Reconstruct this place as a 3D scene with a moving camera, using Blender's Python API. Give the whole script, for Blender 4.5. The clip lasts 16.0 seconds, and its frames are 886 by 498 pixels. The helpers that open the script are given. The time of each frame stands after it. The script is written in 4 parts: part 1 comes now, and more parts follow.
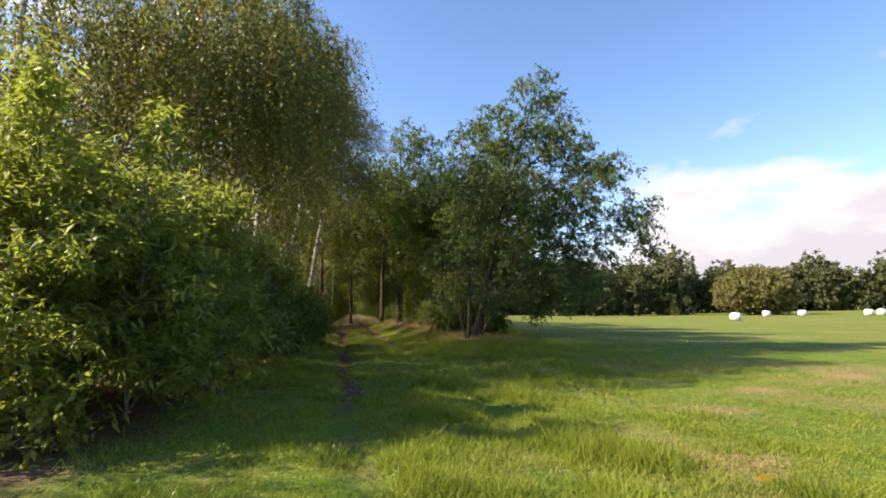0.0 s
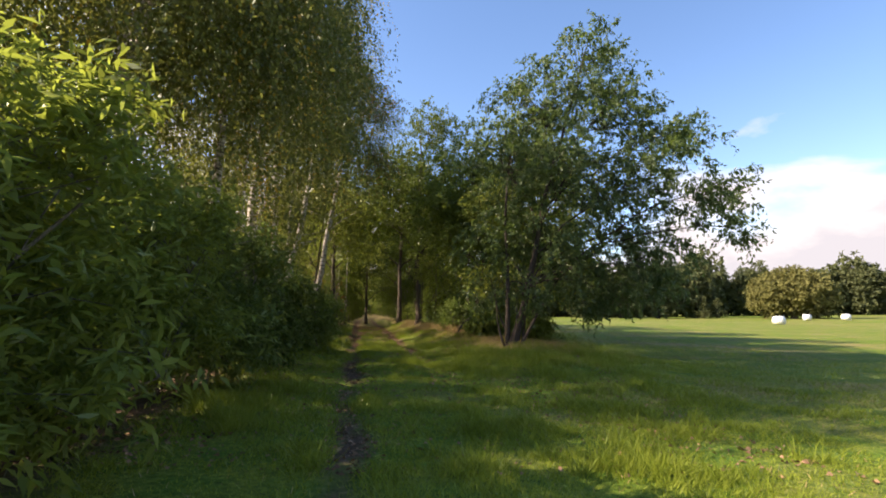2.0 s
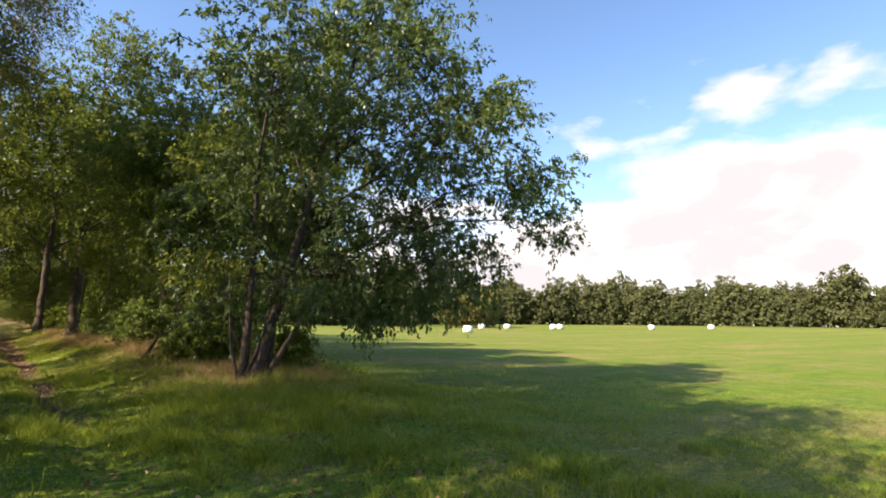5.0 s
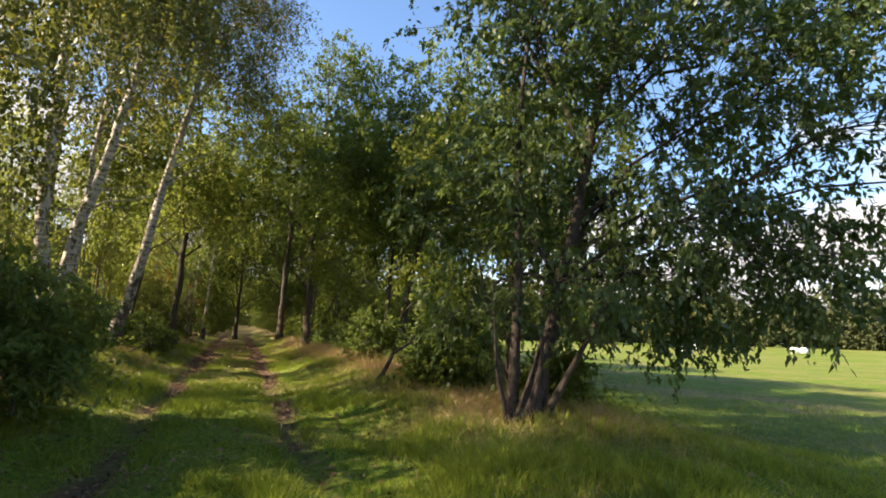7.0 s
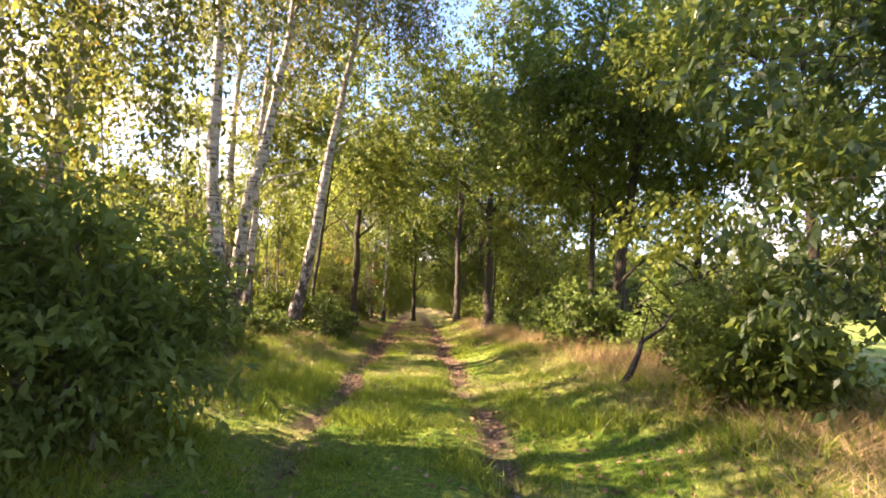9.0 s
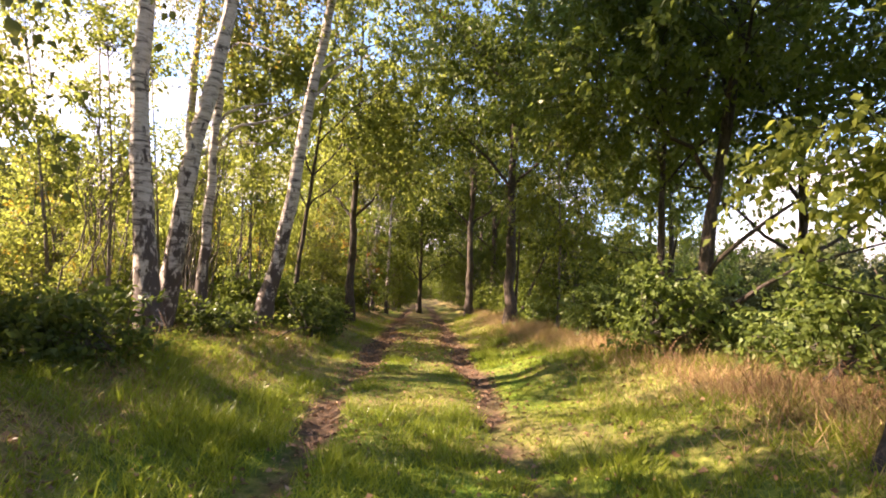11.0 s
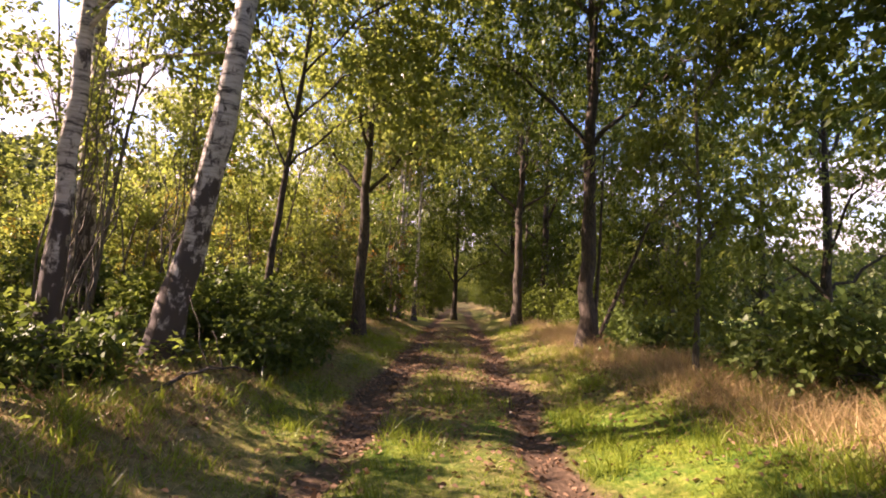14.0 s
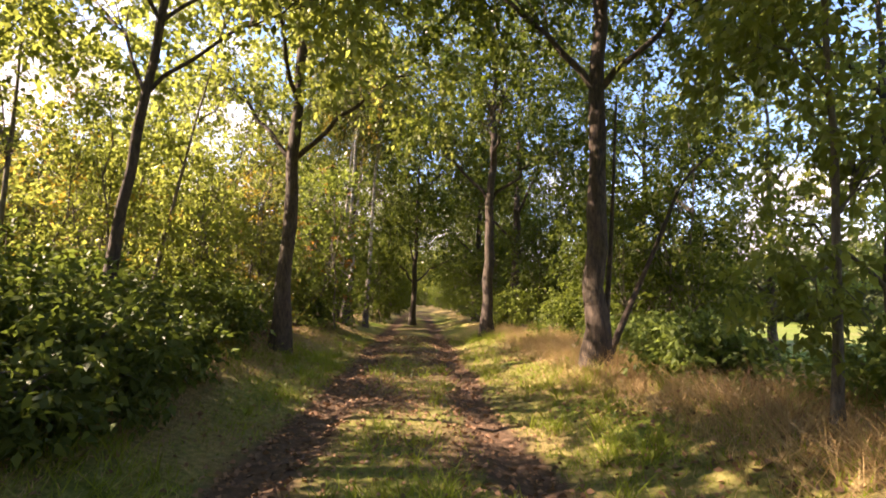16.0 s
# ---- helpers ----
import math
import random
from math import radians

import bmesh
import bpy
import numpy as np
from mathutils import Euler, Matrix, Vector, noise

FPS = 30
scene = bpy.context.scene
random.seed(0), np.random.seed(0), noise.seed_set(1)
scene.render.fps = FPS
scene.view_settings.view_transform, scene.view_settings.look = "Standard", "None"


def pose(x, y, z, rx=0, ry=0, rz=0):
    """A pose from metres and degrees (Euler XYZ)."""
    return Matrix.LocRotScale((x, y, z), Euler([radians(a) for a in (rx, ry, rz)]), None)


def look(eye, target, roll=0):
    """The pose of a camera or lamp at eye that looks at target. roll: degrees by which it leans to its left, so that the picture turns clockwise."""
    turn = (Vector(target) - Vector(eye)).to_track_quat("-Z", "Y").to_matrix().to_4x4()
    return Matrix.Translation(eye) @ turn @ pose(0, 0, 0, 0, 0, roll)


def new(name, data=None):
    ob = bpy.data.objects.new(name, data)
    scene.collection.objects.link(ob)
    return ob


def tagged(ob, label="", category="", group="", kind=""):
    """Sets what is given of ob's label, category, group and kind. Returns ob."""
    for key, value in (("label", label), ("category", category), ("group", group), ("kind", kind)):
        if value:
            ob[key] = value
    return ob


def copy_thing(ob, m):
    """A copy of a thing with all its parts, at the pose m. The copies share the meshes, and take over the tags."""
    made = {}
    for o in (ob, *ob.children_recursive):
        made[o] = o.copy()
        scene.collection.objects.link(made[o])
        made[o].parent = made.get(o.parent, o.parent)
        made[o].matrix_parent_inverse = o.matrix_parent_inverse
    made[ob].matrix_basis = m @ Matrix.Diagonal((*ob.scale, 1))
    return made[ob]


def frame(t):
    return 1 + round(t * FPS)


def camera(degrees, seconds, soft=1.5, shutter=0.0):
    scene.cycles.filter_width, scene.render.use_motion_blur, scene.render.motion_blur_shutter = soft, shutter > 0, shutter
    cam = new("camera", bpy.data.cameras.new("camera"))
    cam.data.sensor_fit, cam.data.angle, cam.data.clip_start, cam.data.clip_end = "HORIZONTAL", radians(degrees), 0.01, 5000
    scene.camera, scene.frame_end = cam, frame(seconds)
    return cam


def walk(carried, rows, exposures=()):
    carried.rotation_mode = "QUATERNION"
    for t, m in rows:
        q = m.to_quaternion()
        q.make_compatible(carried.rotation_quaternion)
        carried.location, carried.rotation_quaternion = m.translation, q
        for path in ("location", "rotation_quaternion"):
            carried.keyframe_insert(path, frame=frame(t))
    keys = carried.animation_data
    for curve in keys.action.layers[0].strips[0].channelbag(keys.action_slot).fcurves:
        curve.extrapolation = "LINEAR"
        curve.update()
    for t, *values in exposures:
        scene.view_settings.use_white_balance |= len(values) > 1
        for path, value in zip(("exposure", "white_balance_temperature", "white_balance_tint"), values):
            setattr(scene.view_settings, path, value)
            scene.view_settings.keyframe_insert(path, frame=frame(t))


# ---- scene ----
cam = camera(83.1, 16.0, soft=1.85)
METRES, EYE, TILT, LEAN, TURN = 28.0, 1.4, 7.0, 0.0, 0.0
ROWS = [
    (0.0, 0.0, 0.0, 0.0, -0.0, 0.0, -0.0),
    (0.5, -0.0049, 0.0342, -0.0027, 4.26, 0.23, -0.78),
    (1.0, -0.0084, 0.0648, -0.0079, 2.37, 0.05, -0.59),
    (1.5, -0.0133, 0.0974, -0.0107, 4.81, 0.19, -0.44),
    (2.0, -0.0171, 0.1276, -0.0164, 1.93, 0.07, -0.26),
    (2.5, -0.0213, 0.1619, -0.0196, 2.46, 0.07, -0.18),
    (3.0, -0.0242, 0.1923, -0.0234, -0.3, -0.01, -0.46),
    (3.5, -0.0268, 0.227, -0.0263, -0.9, 0.12, -0.62),
    (4.0, -0.0271, 0.2573, -0.0298, -10.49, 0.27, -1.84),
    (4.2, -0.0276, 0.2698, -0.0314, -15.4, 0.6, -2.4),
    (5.2, -0.031, 0.334, -0.0388, -32.0, 2.5, -5.2),
    (6.3, -0.0352, 0.4048, -0.0471, -23.8, 3.6, -5.4),
    (6.5, -0.0364, 0.4176, -0.0486, -19.61, 3.47, -5.03),
    (7.0, -0.0451, 0.4464, -0.0531, -10.06, 2.37, -4.14),
    (7.5, -0.0514, 0.476, -0.0577, -1.93, 1.06, -2.26),
    (8.0, -0.0589, 0.5048, -0.0617, 2.81, 0.66, -1.87),
    (8.5, -0.0637, 0.5339, -0.0671, 4.33, -0.27, -0.82),
    (9.0, -0.0708, 0.5646, -0.0709, 8.55, -0.67, -0.77),
    (11.5, -0.1026, 0.7132, -0.0904, 9.61, -1.77, -0.89),
    (12.0, -0.1085, 0.7432, -0.0928, 11.57, -1.63, -0.91),
    (12.5, -0.1145, 0.7704, -0.0971, 9.21, -1.35, -1.19),
    (13.0, -0.1216, 0.802, -0.1006, 11.23, -1.12, -0.97),
    (13.5, -0.1274, 0.8297, -0.104, 10.4, -1.26, -1.22),
    (14.0, -0.133, 0.8606, -0.1062, 13.31, -1.43, -1.2),
    (14.5, -0.1412, 0.8885, -0.1104, 15.64, -1.59, -0.87),
    (15.0, -0.147, 0.9184, -0.1141, 17.72, -1.67, -0.37),
    (15.5, -0.1534, 0.9462, -0.1183, 14.66, -1.46, -0.69),
    (16.0, -0.156, 0.9761, -0.122, 8.67, -0.95, -1.4),
]
EXPOSURES = [(0.0, 1.33, 7100, 20), (2.5, 1.45, 7400, 21), (4.0, 1.68, 7600, 21), (6.5, 1.18, 7300, 14), (7.5, 2.4, 7500, 22), (8.5, 2.8, 7500, 28), (9.2, 2.75, 7500, 31), (11.5, 2.33, 7700, 35), (13.0, 2.0, 7400, 43), (14.5, 2.15, 7400, 42), (16.0, 2.35, 7700, 32)]
walk(cam, [(t, pose(0, 0, EYE, TILT, LEAN, TURN) @ pose(METRES * x, METRES * y, METRES * z, 90 + pitch, roll, yaw)) for t, x, y, z, yaw, pitch, roll in ROWS], EXPOSURES)

# ---- light ----
SUN_AZ, SUN_EL = radians(-97), radians(35)   # azimuth from +y towards +x
SUN_DIR = Vector((math.sin(SUN_AZ) * math.cos(SUN_EL), math.cos(SUN_AZ) * math.cos(SUN_EL), math.sin(SUN_EL)))
sun = new("sun", bpy.data.lights.new("sun", "SUN"))
sun.data.energy, sun.data.angle, sun.data.color = 5.0, radians(0.53), (1.0, 0.9, 0.72)
sun.matrix_world = look(SUN_DIR * 100, (0, 0, 0))


def node(tree, kind, operation=None, data_type=None, blend_type=None, attribute_name=None, **values):
    n = tree.nodes.new(kind)
    if operation:
        n.operation = operation
    if data_type:
        n.data_type = data_type
    if blend_type:
        n.blend_type = blend_type
    if attribute_name:
        n.attribute_name = attribute_name
    for key, value in values.items():
        n.inputs[key].default_value = value
    return n


def ramp(tree, stops):
    n = tree.nodes.new("ShaderNodeValToRGB")
    el = n.color_ramp.elements
    while len(el) < len(stops):
        el.new(0.5)
    for e, (p, c) in zip(el, stops):
        e.position, e.color = p, (*c, 1) if len(c) == 3 else c
    return n


def make_world():
    world = bpy.data.worlds.new("sky")
    scene.world = world
    world.use_nodes = True
    nt = world.node_tree
    nt.nodes.clear()
    out, bg = node(nt, "ShaderNodeOutputWorld"), node(nt, "ShaderNodeBackground", Strength=0.1)
    sky = node(nt, "ShaderNodeTexSky")
    sky.sky_type, sky.sun_disc, sky.sun_elevation, sky.sun_rotation = "NISHITA", False, SUN_EL, SUN_AZ
    sky.air_density, sky.dust_density, sky.ozone_density = 1.0, 0.4, 3.0
    co = node(nt, "ShaderNodeTexCoord")
    sep = node(nt, "ShaderNodeSeparateXYZ")
    nt.links.new(co.outputs["Generated"], sep.inputs[0])
    flat = node(nt, "ShaderNodeMapping")
    flat.inputs["Scale"].default_value = (1.0, 1.0, 2.2)
    flat.inputs["Location"].default_value = (0.35, 0.1, 0.2)
    nt.links.new(co.outputs["Generated"], flat.inputs[0])
    puff = node(nt, "ShaderNodeTexNoise", Scale=4.2, Detail=9.0, Roughness=0.52, Distortion=0.15)
    nt.links.new(flat.outputs[0], puff.inputs["Vector"])
    low = node(nt, "ShaderNodeMapRange", **{"From Min": 0.0, "From Max": 0.36, "To Min": 0.17, "To Max": -0.2})
    west = node(nt, "ShaderNodeMath", operation="MULTIPLY_ADD")
    west.inputs[1].default_value = 0.45
    left = node(nt, "ShaderNodeMath", operation="MINIMUM")
    left.inputs[1].default_value = 0.0
    nt.links.new(sep.outputs["X"], left.inputs[0])
    nt.links.new(left.outputs[0], west.inputs[0])
    nt.links.new(sep.outputs["Z"], west.inputs[2])
    east = node(nt, "ShaderNodeMath", operation="MULTIPLY_ADD")
    east.inputs[1].default_value = -0.26
    right = node(nt, "ShaderNodeMath", operation="MAXIMUM")
    right.inputs[1].default_value = 0.0
    nt.links.new(sep.outputs["X"], right.inputs[0])
    nt.links.new(right.outputs[0], east.inputs[0])
    nt.links.new(west.outputs[0], east.inputs[2])
    nt.links.new(east.outputs[0], low.inputs["Value"])
    add = node(nt, "ShaderNodeMath", operation="ADD")
    nt.links.new(puff.outputs["Fac"], add.inputs[0])
    nt.links.new(low.outputs[0], add.inputs[1])
    mask = ramp(nt, [(0.52, (0, 0, 0)), (0.68, (1, 1, 1))])
    nt.links.new(add.outputs[0], mask.inputs[0])
    shade = ramp(nt, [(0.52, (4.2, 4.4, 4.7)), (0.62, (4.5, 4.5, 4.6)), (0.76, (3.2, 3.35, 3.7))])
    nt.links.new(add.outputs[0], shade.inputs[0])
    mix = node(nt, "ShaderNodeMix", data_type="RGBA")
    nt.links.new(mask.outputs[0], mix.inputs[0])
    deep = node(nt, "ShaderNodeHueSaturation", Saturation=1.12, Value=1.2)
    nt.links.new(sky.outputs[0], deep.inputs["Color"])
    nt.links.new(deep.outputs[0], mix.inputs[6])
    nt.links.new(shade.outputs[0], mix.inputs[7])
    nt.links.new(mix.outputs[2], bg.inputs[0])
    nt.links.new(bg.outputs[0], out.inputs[0])


make_world()


# ---- materials ----
def material(name):
    m = bpy.data.materials.new(name)
    m.use_nodes = True
    m.node_tree.nodes.clear()
    return m, m.node_tree


def leaf_material(name, dark, light, through_colour, gloss=0.25, amount=0.45, rough=0.45):
    """Leaves: a varied blade colour, light that comes through, and a waxy sheen."""
    m, nt = material(name)
    out = node(nt, "ShaderNodeOutputMaterial")
    geo = node(nt, "ShaderNodeNewGeometry")
    co = node(nt, "ShaderNodeTexCoord")
    patch = node(nt, "ShaderNodeTexNoise", Scale=0.9, Detail=2.0)
    nt.links.new(co.outputs["Object"], patch.inputs["Vector"])
    mixer = node(nt, "ShaderNodeMath", operation="MULTIPLY_ADD")
    mixer.inputs[1].default_value, mixer.inputs[2].default_value = 0.62, -0.08
    nt.links.new(geo.outputs["Random Per Island"], mixer.inputs[0])
    plus = node(nt, "ShaderNodeMath", operation="MULTIPLY_ADD")
    plus.inputs[1].default_value = 0.75
    nt.links.new(patch.outputs["Fac"], plus.inputs[0])
    nt.links.new(mixer.outputs[0], plus.inputs[2])
    tone = ramp(nt, [(0.15, dark), (0.85, light)])
    nt.links.new(plus.outputs[0], tone.inputs[0])
    tone2 = ramp(nt, [(0.15, tuple(c * 0.6 for c in through_colour)), (0.85, through_colour)])
    nt.links.new(plus.outputs[0], tone2.inputs[0])
    dif = node(nt, "ShaderNodeBsdfDiffuse")
    nt.links.new(tone.outputs[0], dif.inputs[0])
    tra = node(nt, "ShaderNodeBsdfTranslucent")
    nt.links.new(tone2.outputs[0], tra.inputs[0])
    mix = node(nt, "ShaderNodeMixShader", Fac=amount)
    nt.links.new(dif.outputs[0], mix.inputs[1])
    nt.links.new(tra.outputs[0], mix.inputs[2])
    glo = node(nt, "ShaderNodeBsdfGlossy", Roughness=rough)
    glo.inputs["Color"].default_value = (0.8, 0.85, 0.8, 1)
    fre = node(nt, "ShaderNodeFresnel", IOR=1.35)
    fac = node(nt, "ShaderNodeMath", operation="MULTIPLY")
    fac.inputs[1].default_value = gloss
    nt.links.new(fre.outputs[0], fac.inputs[0])
    cap = node(nt, "ShaderNodeMath", operation="MINIMUM")
    cap.inputs[1].default_value = 0.07
    nt.links.new(fac.outputs[0], cap.inputs[0])
    mix2 = node(nt, "ShaderNodeMixShader")
    nt.links.new(cap.outputs[0], mix2.inputs[0])
    nt.links.new(mix.outputs[0], mix2.inputs[1])
    nt.links.new(glo.outputs[0], mix2.inputs[2])
    nt.links.new(mix2.outputs[0], out.inputs[0])
    return m


def bark_material(name, dark, light, scale=6.0, stretch=0.25):
    m, nt = material(name)
    out, bs = node(nt, "ShaderNodeOutputMaterial"), node(nt, "ShaderNodeBsdfPrincipled", Roughness=0.9)
    co = node(nt, "ShaderNodeTexCoord")
    mp = node(nt, "ShaderNodeMapping")
    mp.inputs["Scale"].default_value = (1, 1, stretch)
    nt.links.new(co.outputs["Object"], mp.inputs[0])
    rid = node(nt, "ShaderNodeTexNoise", Scale=scale * 4, Detail=6.0, Roughness=0.65, Distortion=0.6)
    big = node(nt, "ShaderNodeTexNoise", Scale=scale * 0.3, Detail=3.0)
    nt.links.new(mp.outputs[0], rid.inputs["Vector"])
    nt.links.new(co.outputs["Object"], big.inputs["Vector"])
    c = ramp(nt, [(0.35, dark), (0.68, light)])
    nt.links.new(rid.outputs["Fac"], c.inputs[0])
    moss = ramp(nt, [(0.5, (1, 1, 1)), (0.75, (0.72, 0.85, 0.55))])
    nt.links.new(big.outputs["Fac"], moss.inputs[0])
    mul = node(nt, "ShaderNodeMix", data_type="RGBA", blend_type="MULTIPLY")
    mul.inputs[0].default_value = 1.0
    nt.links.new(c.outputs[0], mul.inputs[6])
    nt.links.new(moss.outputs[0], mul.inputs[7])
    nt.links.new(mul.outputs[2], bs.inputs["Base Color"])
    bump = node(nt, "ShaderNodeBump", Strength=0.8, Distance=0.03)
    nt.links.new(rid.outputs["Fac"], bump.inputs["Height"])
    nt.links.new(bump.outputs[0], bs.inputs["Normal"])
    nt.links.new(bs.outputs[0], out.inputs[0])
    return m


def birch_material():
    """White peeling bark with dark lens marks, black and cracked towards the foot."""
    m, nt = material("birch_bark")
    out, bs = node(nt, "ShaderNodeOutputMaterial"), node(nt, "ShaderNodeBsdfPrincipled", Roughness=0.75)
    co = node(nt, "ShaderNodeTexCoord")
    mp = node(nt, "ShaderNodeMapping")
    mp.inputs["Scale"].default_value = (1.2, 1.2, 5.5)
    nt.links.new(co.outputs["Object"], mp.inputs[0])
    marks = node(nt, "ShaderNodeTexNoise", Scale=2.8, Detail=6.0, Roughness=0.65, Distortion=0.0)
    nt.links.new(mp.outputs[0], marks.inputs["Vector"])
    sep = node(nt, "ShaderNodeSeparateXYZ")
    nt.links.new(co.outputs["Object"], sep.inputs[0])
    foot = node(nt, "ShaderNodeMapRange", **{"From Min": 0.2, "From Max": 3.6, "To Min": 0.2, "To Max": -0.03})
    nt.links.new(sep.outputs["Z"], foot.inputs["Value"])
    patch = node(nt, "ShaderNodeTexNoise", Scale=7.0, Detail=6.0, Roughness=0.65, Distortion=0.3)
    mp2 = node(nt, "ShaderNodeMapping")
    mp2.inputs["Scale"].default_value = (1, 1, 0.5)
    nt.links.new(co.outputs["Object"], mp2.inputs[0])
    nt.links.new(mp2.outputs[0], patch.inputs["Vector"])
    low = node(nt, "ShaderNodeMath", operation="ADD")
    nt.links.new(patch.outputs["Fac"], low.inputs[0])
    nt.links.new(foot.outputs[0], low.inputs[1])
    crack = ramp(nt, [(0.55, (0, 0, 0)), (0.62, (1, 1, 1))])
    nt.links.new(low.outputs[0], crack.inputs[0])
    base = ramp(nt, [(0.37, (0.06, 0.048, 0.04)), (0.45, (0.33, 0.29, 0.25)), (0.54, (0.48, 0.43, 0.37)), (0.75, (0.6, 0.54, 0.47))])
    nt.links.new(marks.outputs["Fac"], base.inputs[0])
    mix = node(nt, "ShaderNodeMix", data_type="RGBA")
    mix.inputs[7].default_value = (0.06, 0.044, 0.036, 1)
    nt.links.new(crack.outputs[0], mix.inputs[0])
    nt.links.new(base.outputs[0], mix.inputs[6])
    nt.links.new(mix.outputs[2], bs.inputs["Base Color"])
    bump = node(nt, "ShaderNodeBump", Strength=0.6, Distance=0.02)
    nt.links.new(low.outputs[0], bump.inputs["Height"])
    nt.links.new(bump.outputs[0], bs.inputs["Normal"])
    nt.links.new(bs.outputs[0], out.inputs[0])
    return m


def ground_material():
    """Meadow turf, straw patches and bare brown earth; the masks 'earth' and 'straw' say where each grows."""
    m, nt = material("meadow_ground")
    out, bs = node(nt, "ShaderNodeOutputMaterial"), node(nt, "ShaderNodeBsdfPrincipled", Roughness=0.95)
    bs.inputs["Specular IOR Level"].default_value = 0.15
    co = node(nt, "ShaderNodeTexCoord")
    fine = node(nt, "ShaderNodeTexNoise", Scale=14.0, Detail=8.0, Roughness=0.7)
    mid = node(nt, "ShaderNodeTexNoise", Scale=0.55, Detail=5.0, Roughness=0.6)
    for n in (fine, mid):
        nt.links.new(co.outputs["Object"], n.inputs["Vector"])
    g1 = ramp(nt, [(0.3, (0.04, 0.068, 0.012)), (0.5, (0.1, 0.16, 0.018)), (0.72, (0.22, 0.28, 0.04))])
    nt.links.new(fine.outputs["Fac"], g1.inputs[0])
    g2 = ramp(nt, [(0.3, (0.10, 0.085, 0.035)), (0.55, (0.27, 0.21, 0.09)), (0.75, (0.42, 0.34, 0.17))])
    nt.links.new(fine.outputs["Fac"], g2.inputs[0])
    g3 = ramp(nt, [(0.3, (0.04, 0.026, 0.016)), (0.55, (0.115, 0.075, 0.048)), (0.8, (0.29, 0.2, 0.13))])
    nt.links.new(fine.outputs["Fac"], g3.inputs[0])

    def masked(attr, soft):
        a = node(nt, "ShaderNodeAttribute", attribute_name=attr)
        s = node(nt, "ShaderNodeMath", operation="ADD")
        nt.links.new(a.outputs["Fac"], s.inputs[0])
        nt.links.new(mid.outputs["Fac"], s.inputs[1])
        f = node(nt, "ShaderNodeMath", operation="MULTIPLY_ADD")
        f.inputs[1].default_value = 0.5
        nt.links.new(fine.outputs["Fac"], f.inputs[0])
        nt.links.new(s.outputs[0], f.inputs[2])
        r = node(nt, "ShaderNodeMapRange", **{"From Min": 1.05 - soft, "From Max": 1.05 + soft})
        nt.links.new(f.outputs[0], r.inputs["Value"])
        return r.outputs[0]

    a = node(nt, "ShaderNodeMix", data_type="RGBA")
    nt.links.new(masked("straw", 0.25), a.inputs[0])
    tone = node(nt, "ShaderNodeTexNoise", Scale=1.7, Detail=4.0, Roughness=0.6)
    nt.links.new(co.outputs["Object"], tone.inputs["Vector"])
    shift = ramp(nt, [(0.38, (0.72, 0.9, 0.8)), (0.62, (1.28, 1.08, 1.1))])
    nt.links.new(tone.outputs["Fac"], shift.inputs[0])
    varied = node(nt, "ShaderNodeMix", data_type="RGBA", blend_type="MULTIPLY")
    varied.inputs[0].default_value = 1.0
    nt.links.new(g1.outputs[0], varied.inputs[6])
    nt.links.new(shift.outputs[0], varied.inputs[7])
    nt.links.new(varied.outputs[2], a.inputs[6])
    nt.links.new(g2.outputs[0], a.inputs[7])
    b = node(nt, "ShaderNodeMix", data_type="RGBA")
    nt.links.new(masked("earth", 0.2), b.inputs[0])
    nt.links.new(a.outputs[2], b.inputs[6])
    nt.links.new(g3.outputs[0], b.inputs[7])
    nt.links.new(b.outputs[2], bs.inputs["Base Color"])
    bump = node(nt, "ShaderNodeBump", Strength=0.7, Distance=0.06)
    nt.links.new(fine.outputs["Fac"], bump.inputs["Height"])
    nt.links.new(bump.outputs[0], bs.inputs["Normal"])
    nt.links.new(bs.outputs[0], out.inputs[0])
    return m


LEAF_CHERRY = leaf_material("cherry_leaf", (0.032, 0.058, 0.022), (0.078, 0.115, 0.04), (0.18, 0.27, 0.055), 0.8, 0.4)
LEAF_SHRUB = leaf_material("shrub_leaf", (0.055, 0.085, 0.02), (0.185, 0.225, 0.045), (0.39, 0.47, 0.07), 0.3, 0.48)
LEAF_BIRCH = leaf_material("birch_leaf", (0.048, 0.062, 0.021), (0.12, 0.137, 0.042), (0.27, 0.295, 0.06), 0.2, 0.45)
LEAF_GOLD = leaf_material("yellowing_leaf", (0.14, 0.10, 0.018), (0.34, 0.23, 0.035), (0.55, 0.40, 0.06), 0.1, 0.5)
LEAF_RUST = leaf_material("rust_leaf", (0.13, 0.06, 0.02), (0.30, 0.14, 0.04), (0.45, 0.22, 0.05), 0.1, 0.5)
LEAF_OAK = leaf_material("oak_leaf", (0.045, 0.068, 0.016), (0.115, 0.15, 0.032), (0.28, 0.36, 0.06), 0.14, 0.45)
# Darker copy of the oak leaf: canopy shade put into the colour.
LEAF_SHADE = leaf_material("shaded_oak_leaf", (0.03, 0.052, 0.012), (0.08, 0.108, 0.02), (0.18, 0.24, 0.03), 0.14, 0.4)
# Paler copy for trees in the sun: sunlight put into the colour.
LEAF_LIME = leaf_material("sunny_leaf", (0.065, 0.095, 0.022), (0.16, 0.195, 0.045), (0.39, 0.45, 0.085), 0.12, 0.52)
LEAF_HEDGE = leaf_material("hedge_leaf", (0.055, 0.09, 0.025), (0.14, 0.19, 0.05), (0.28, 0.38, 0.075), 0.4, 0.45)
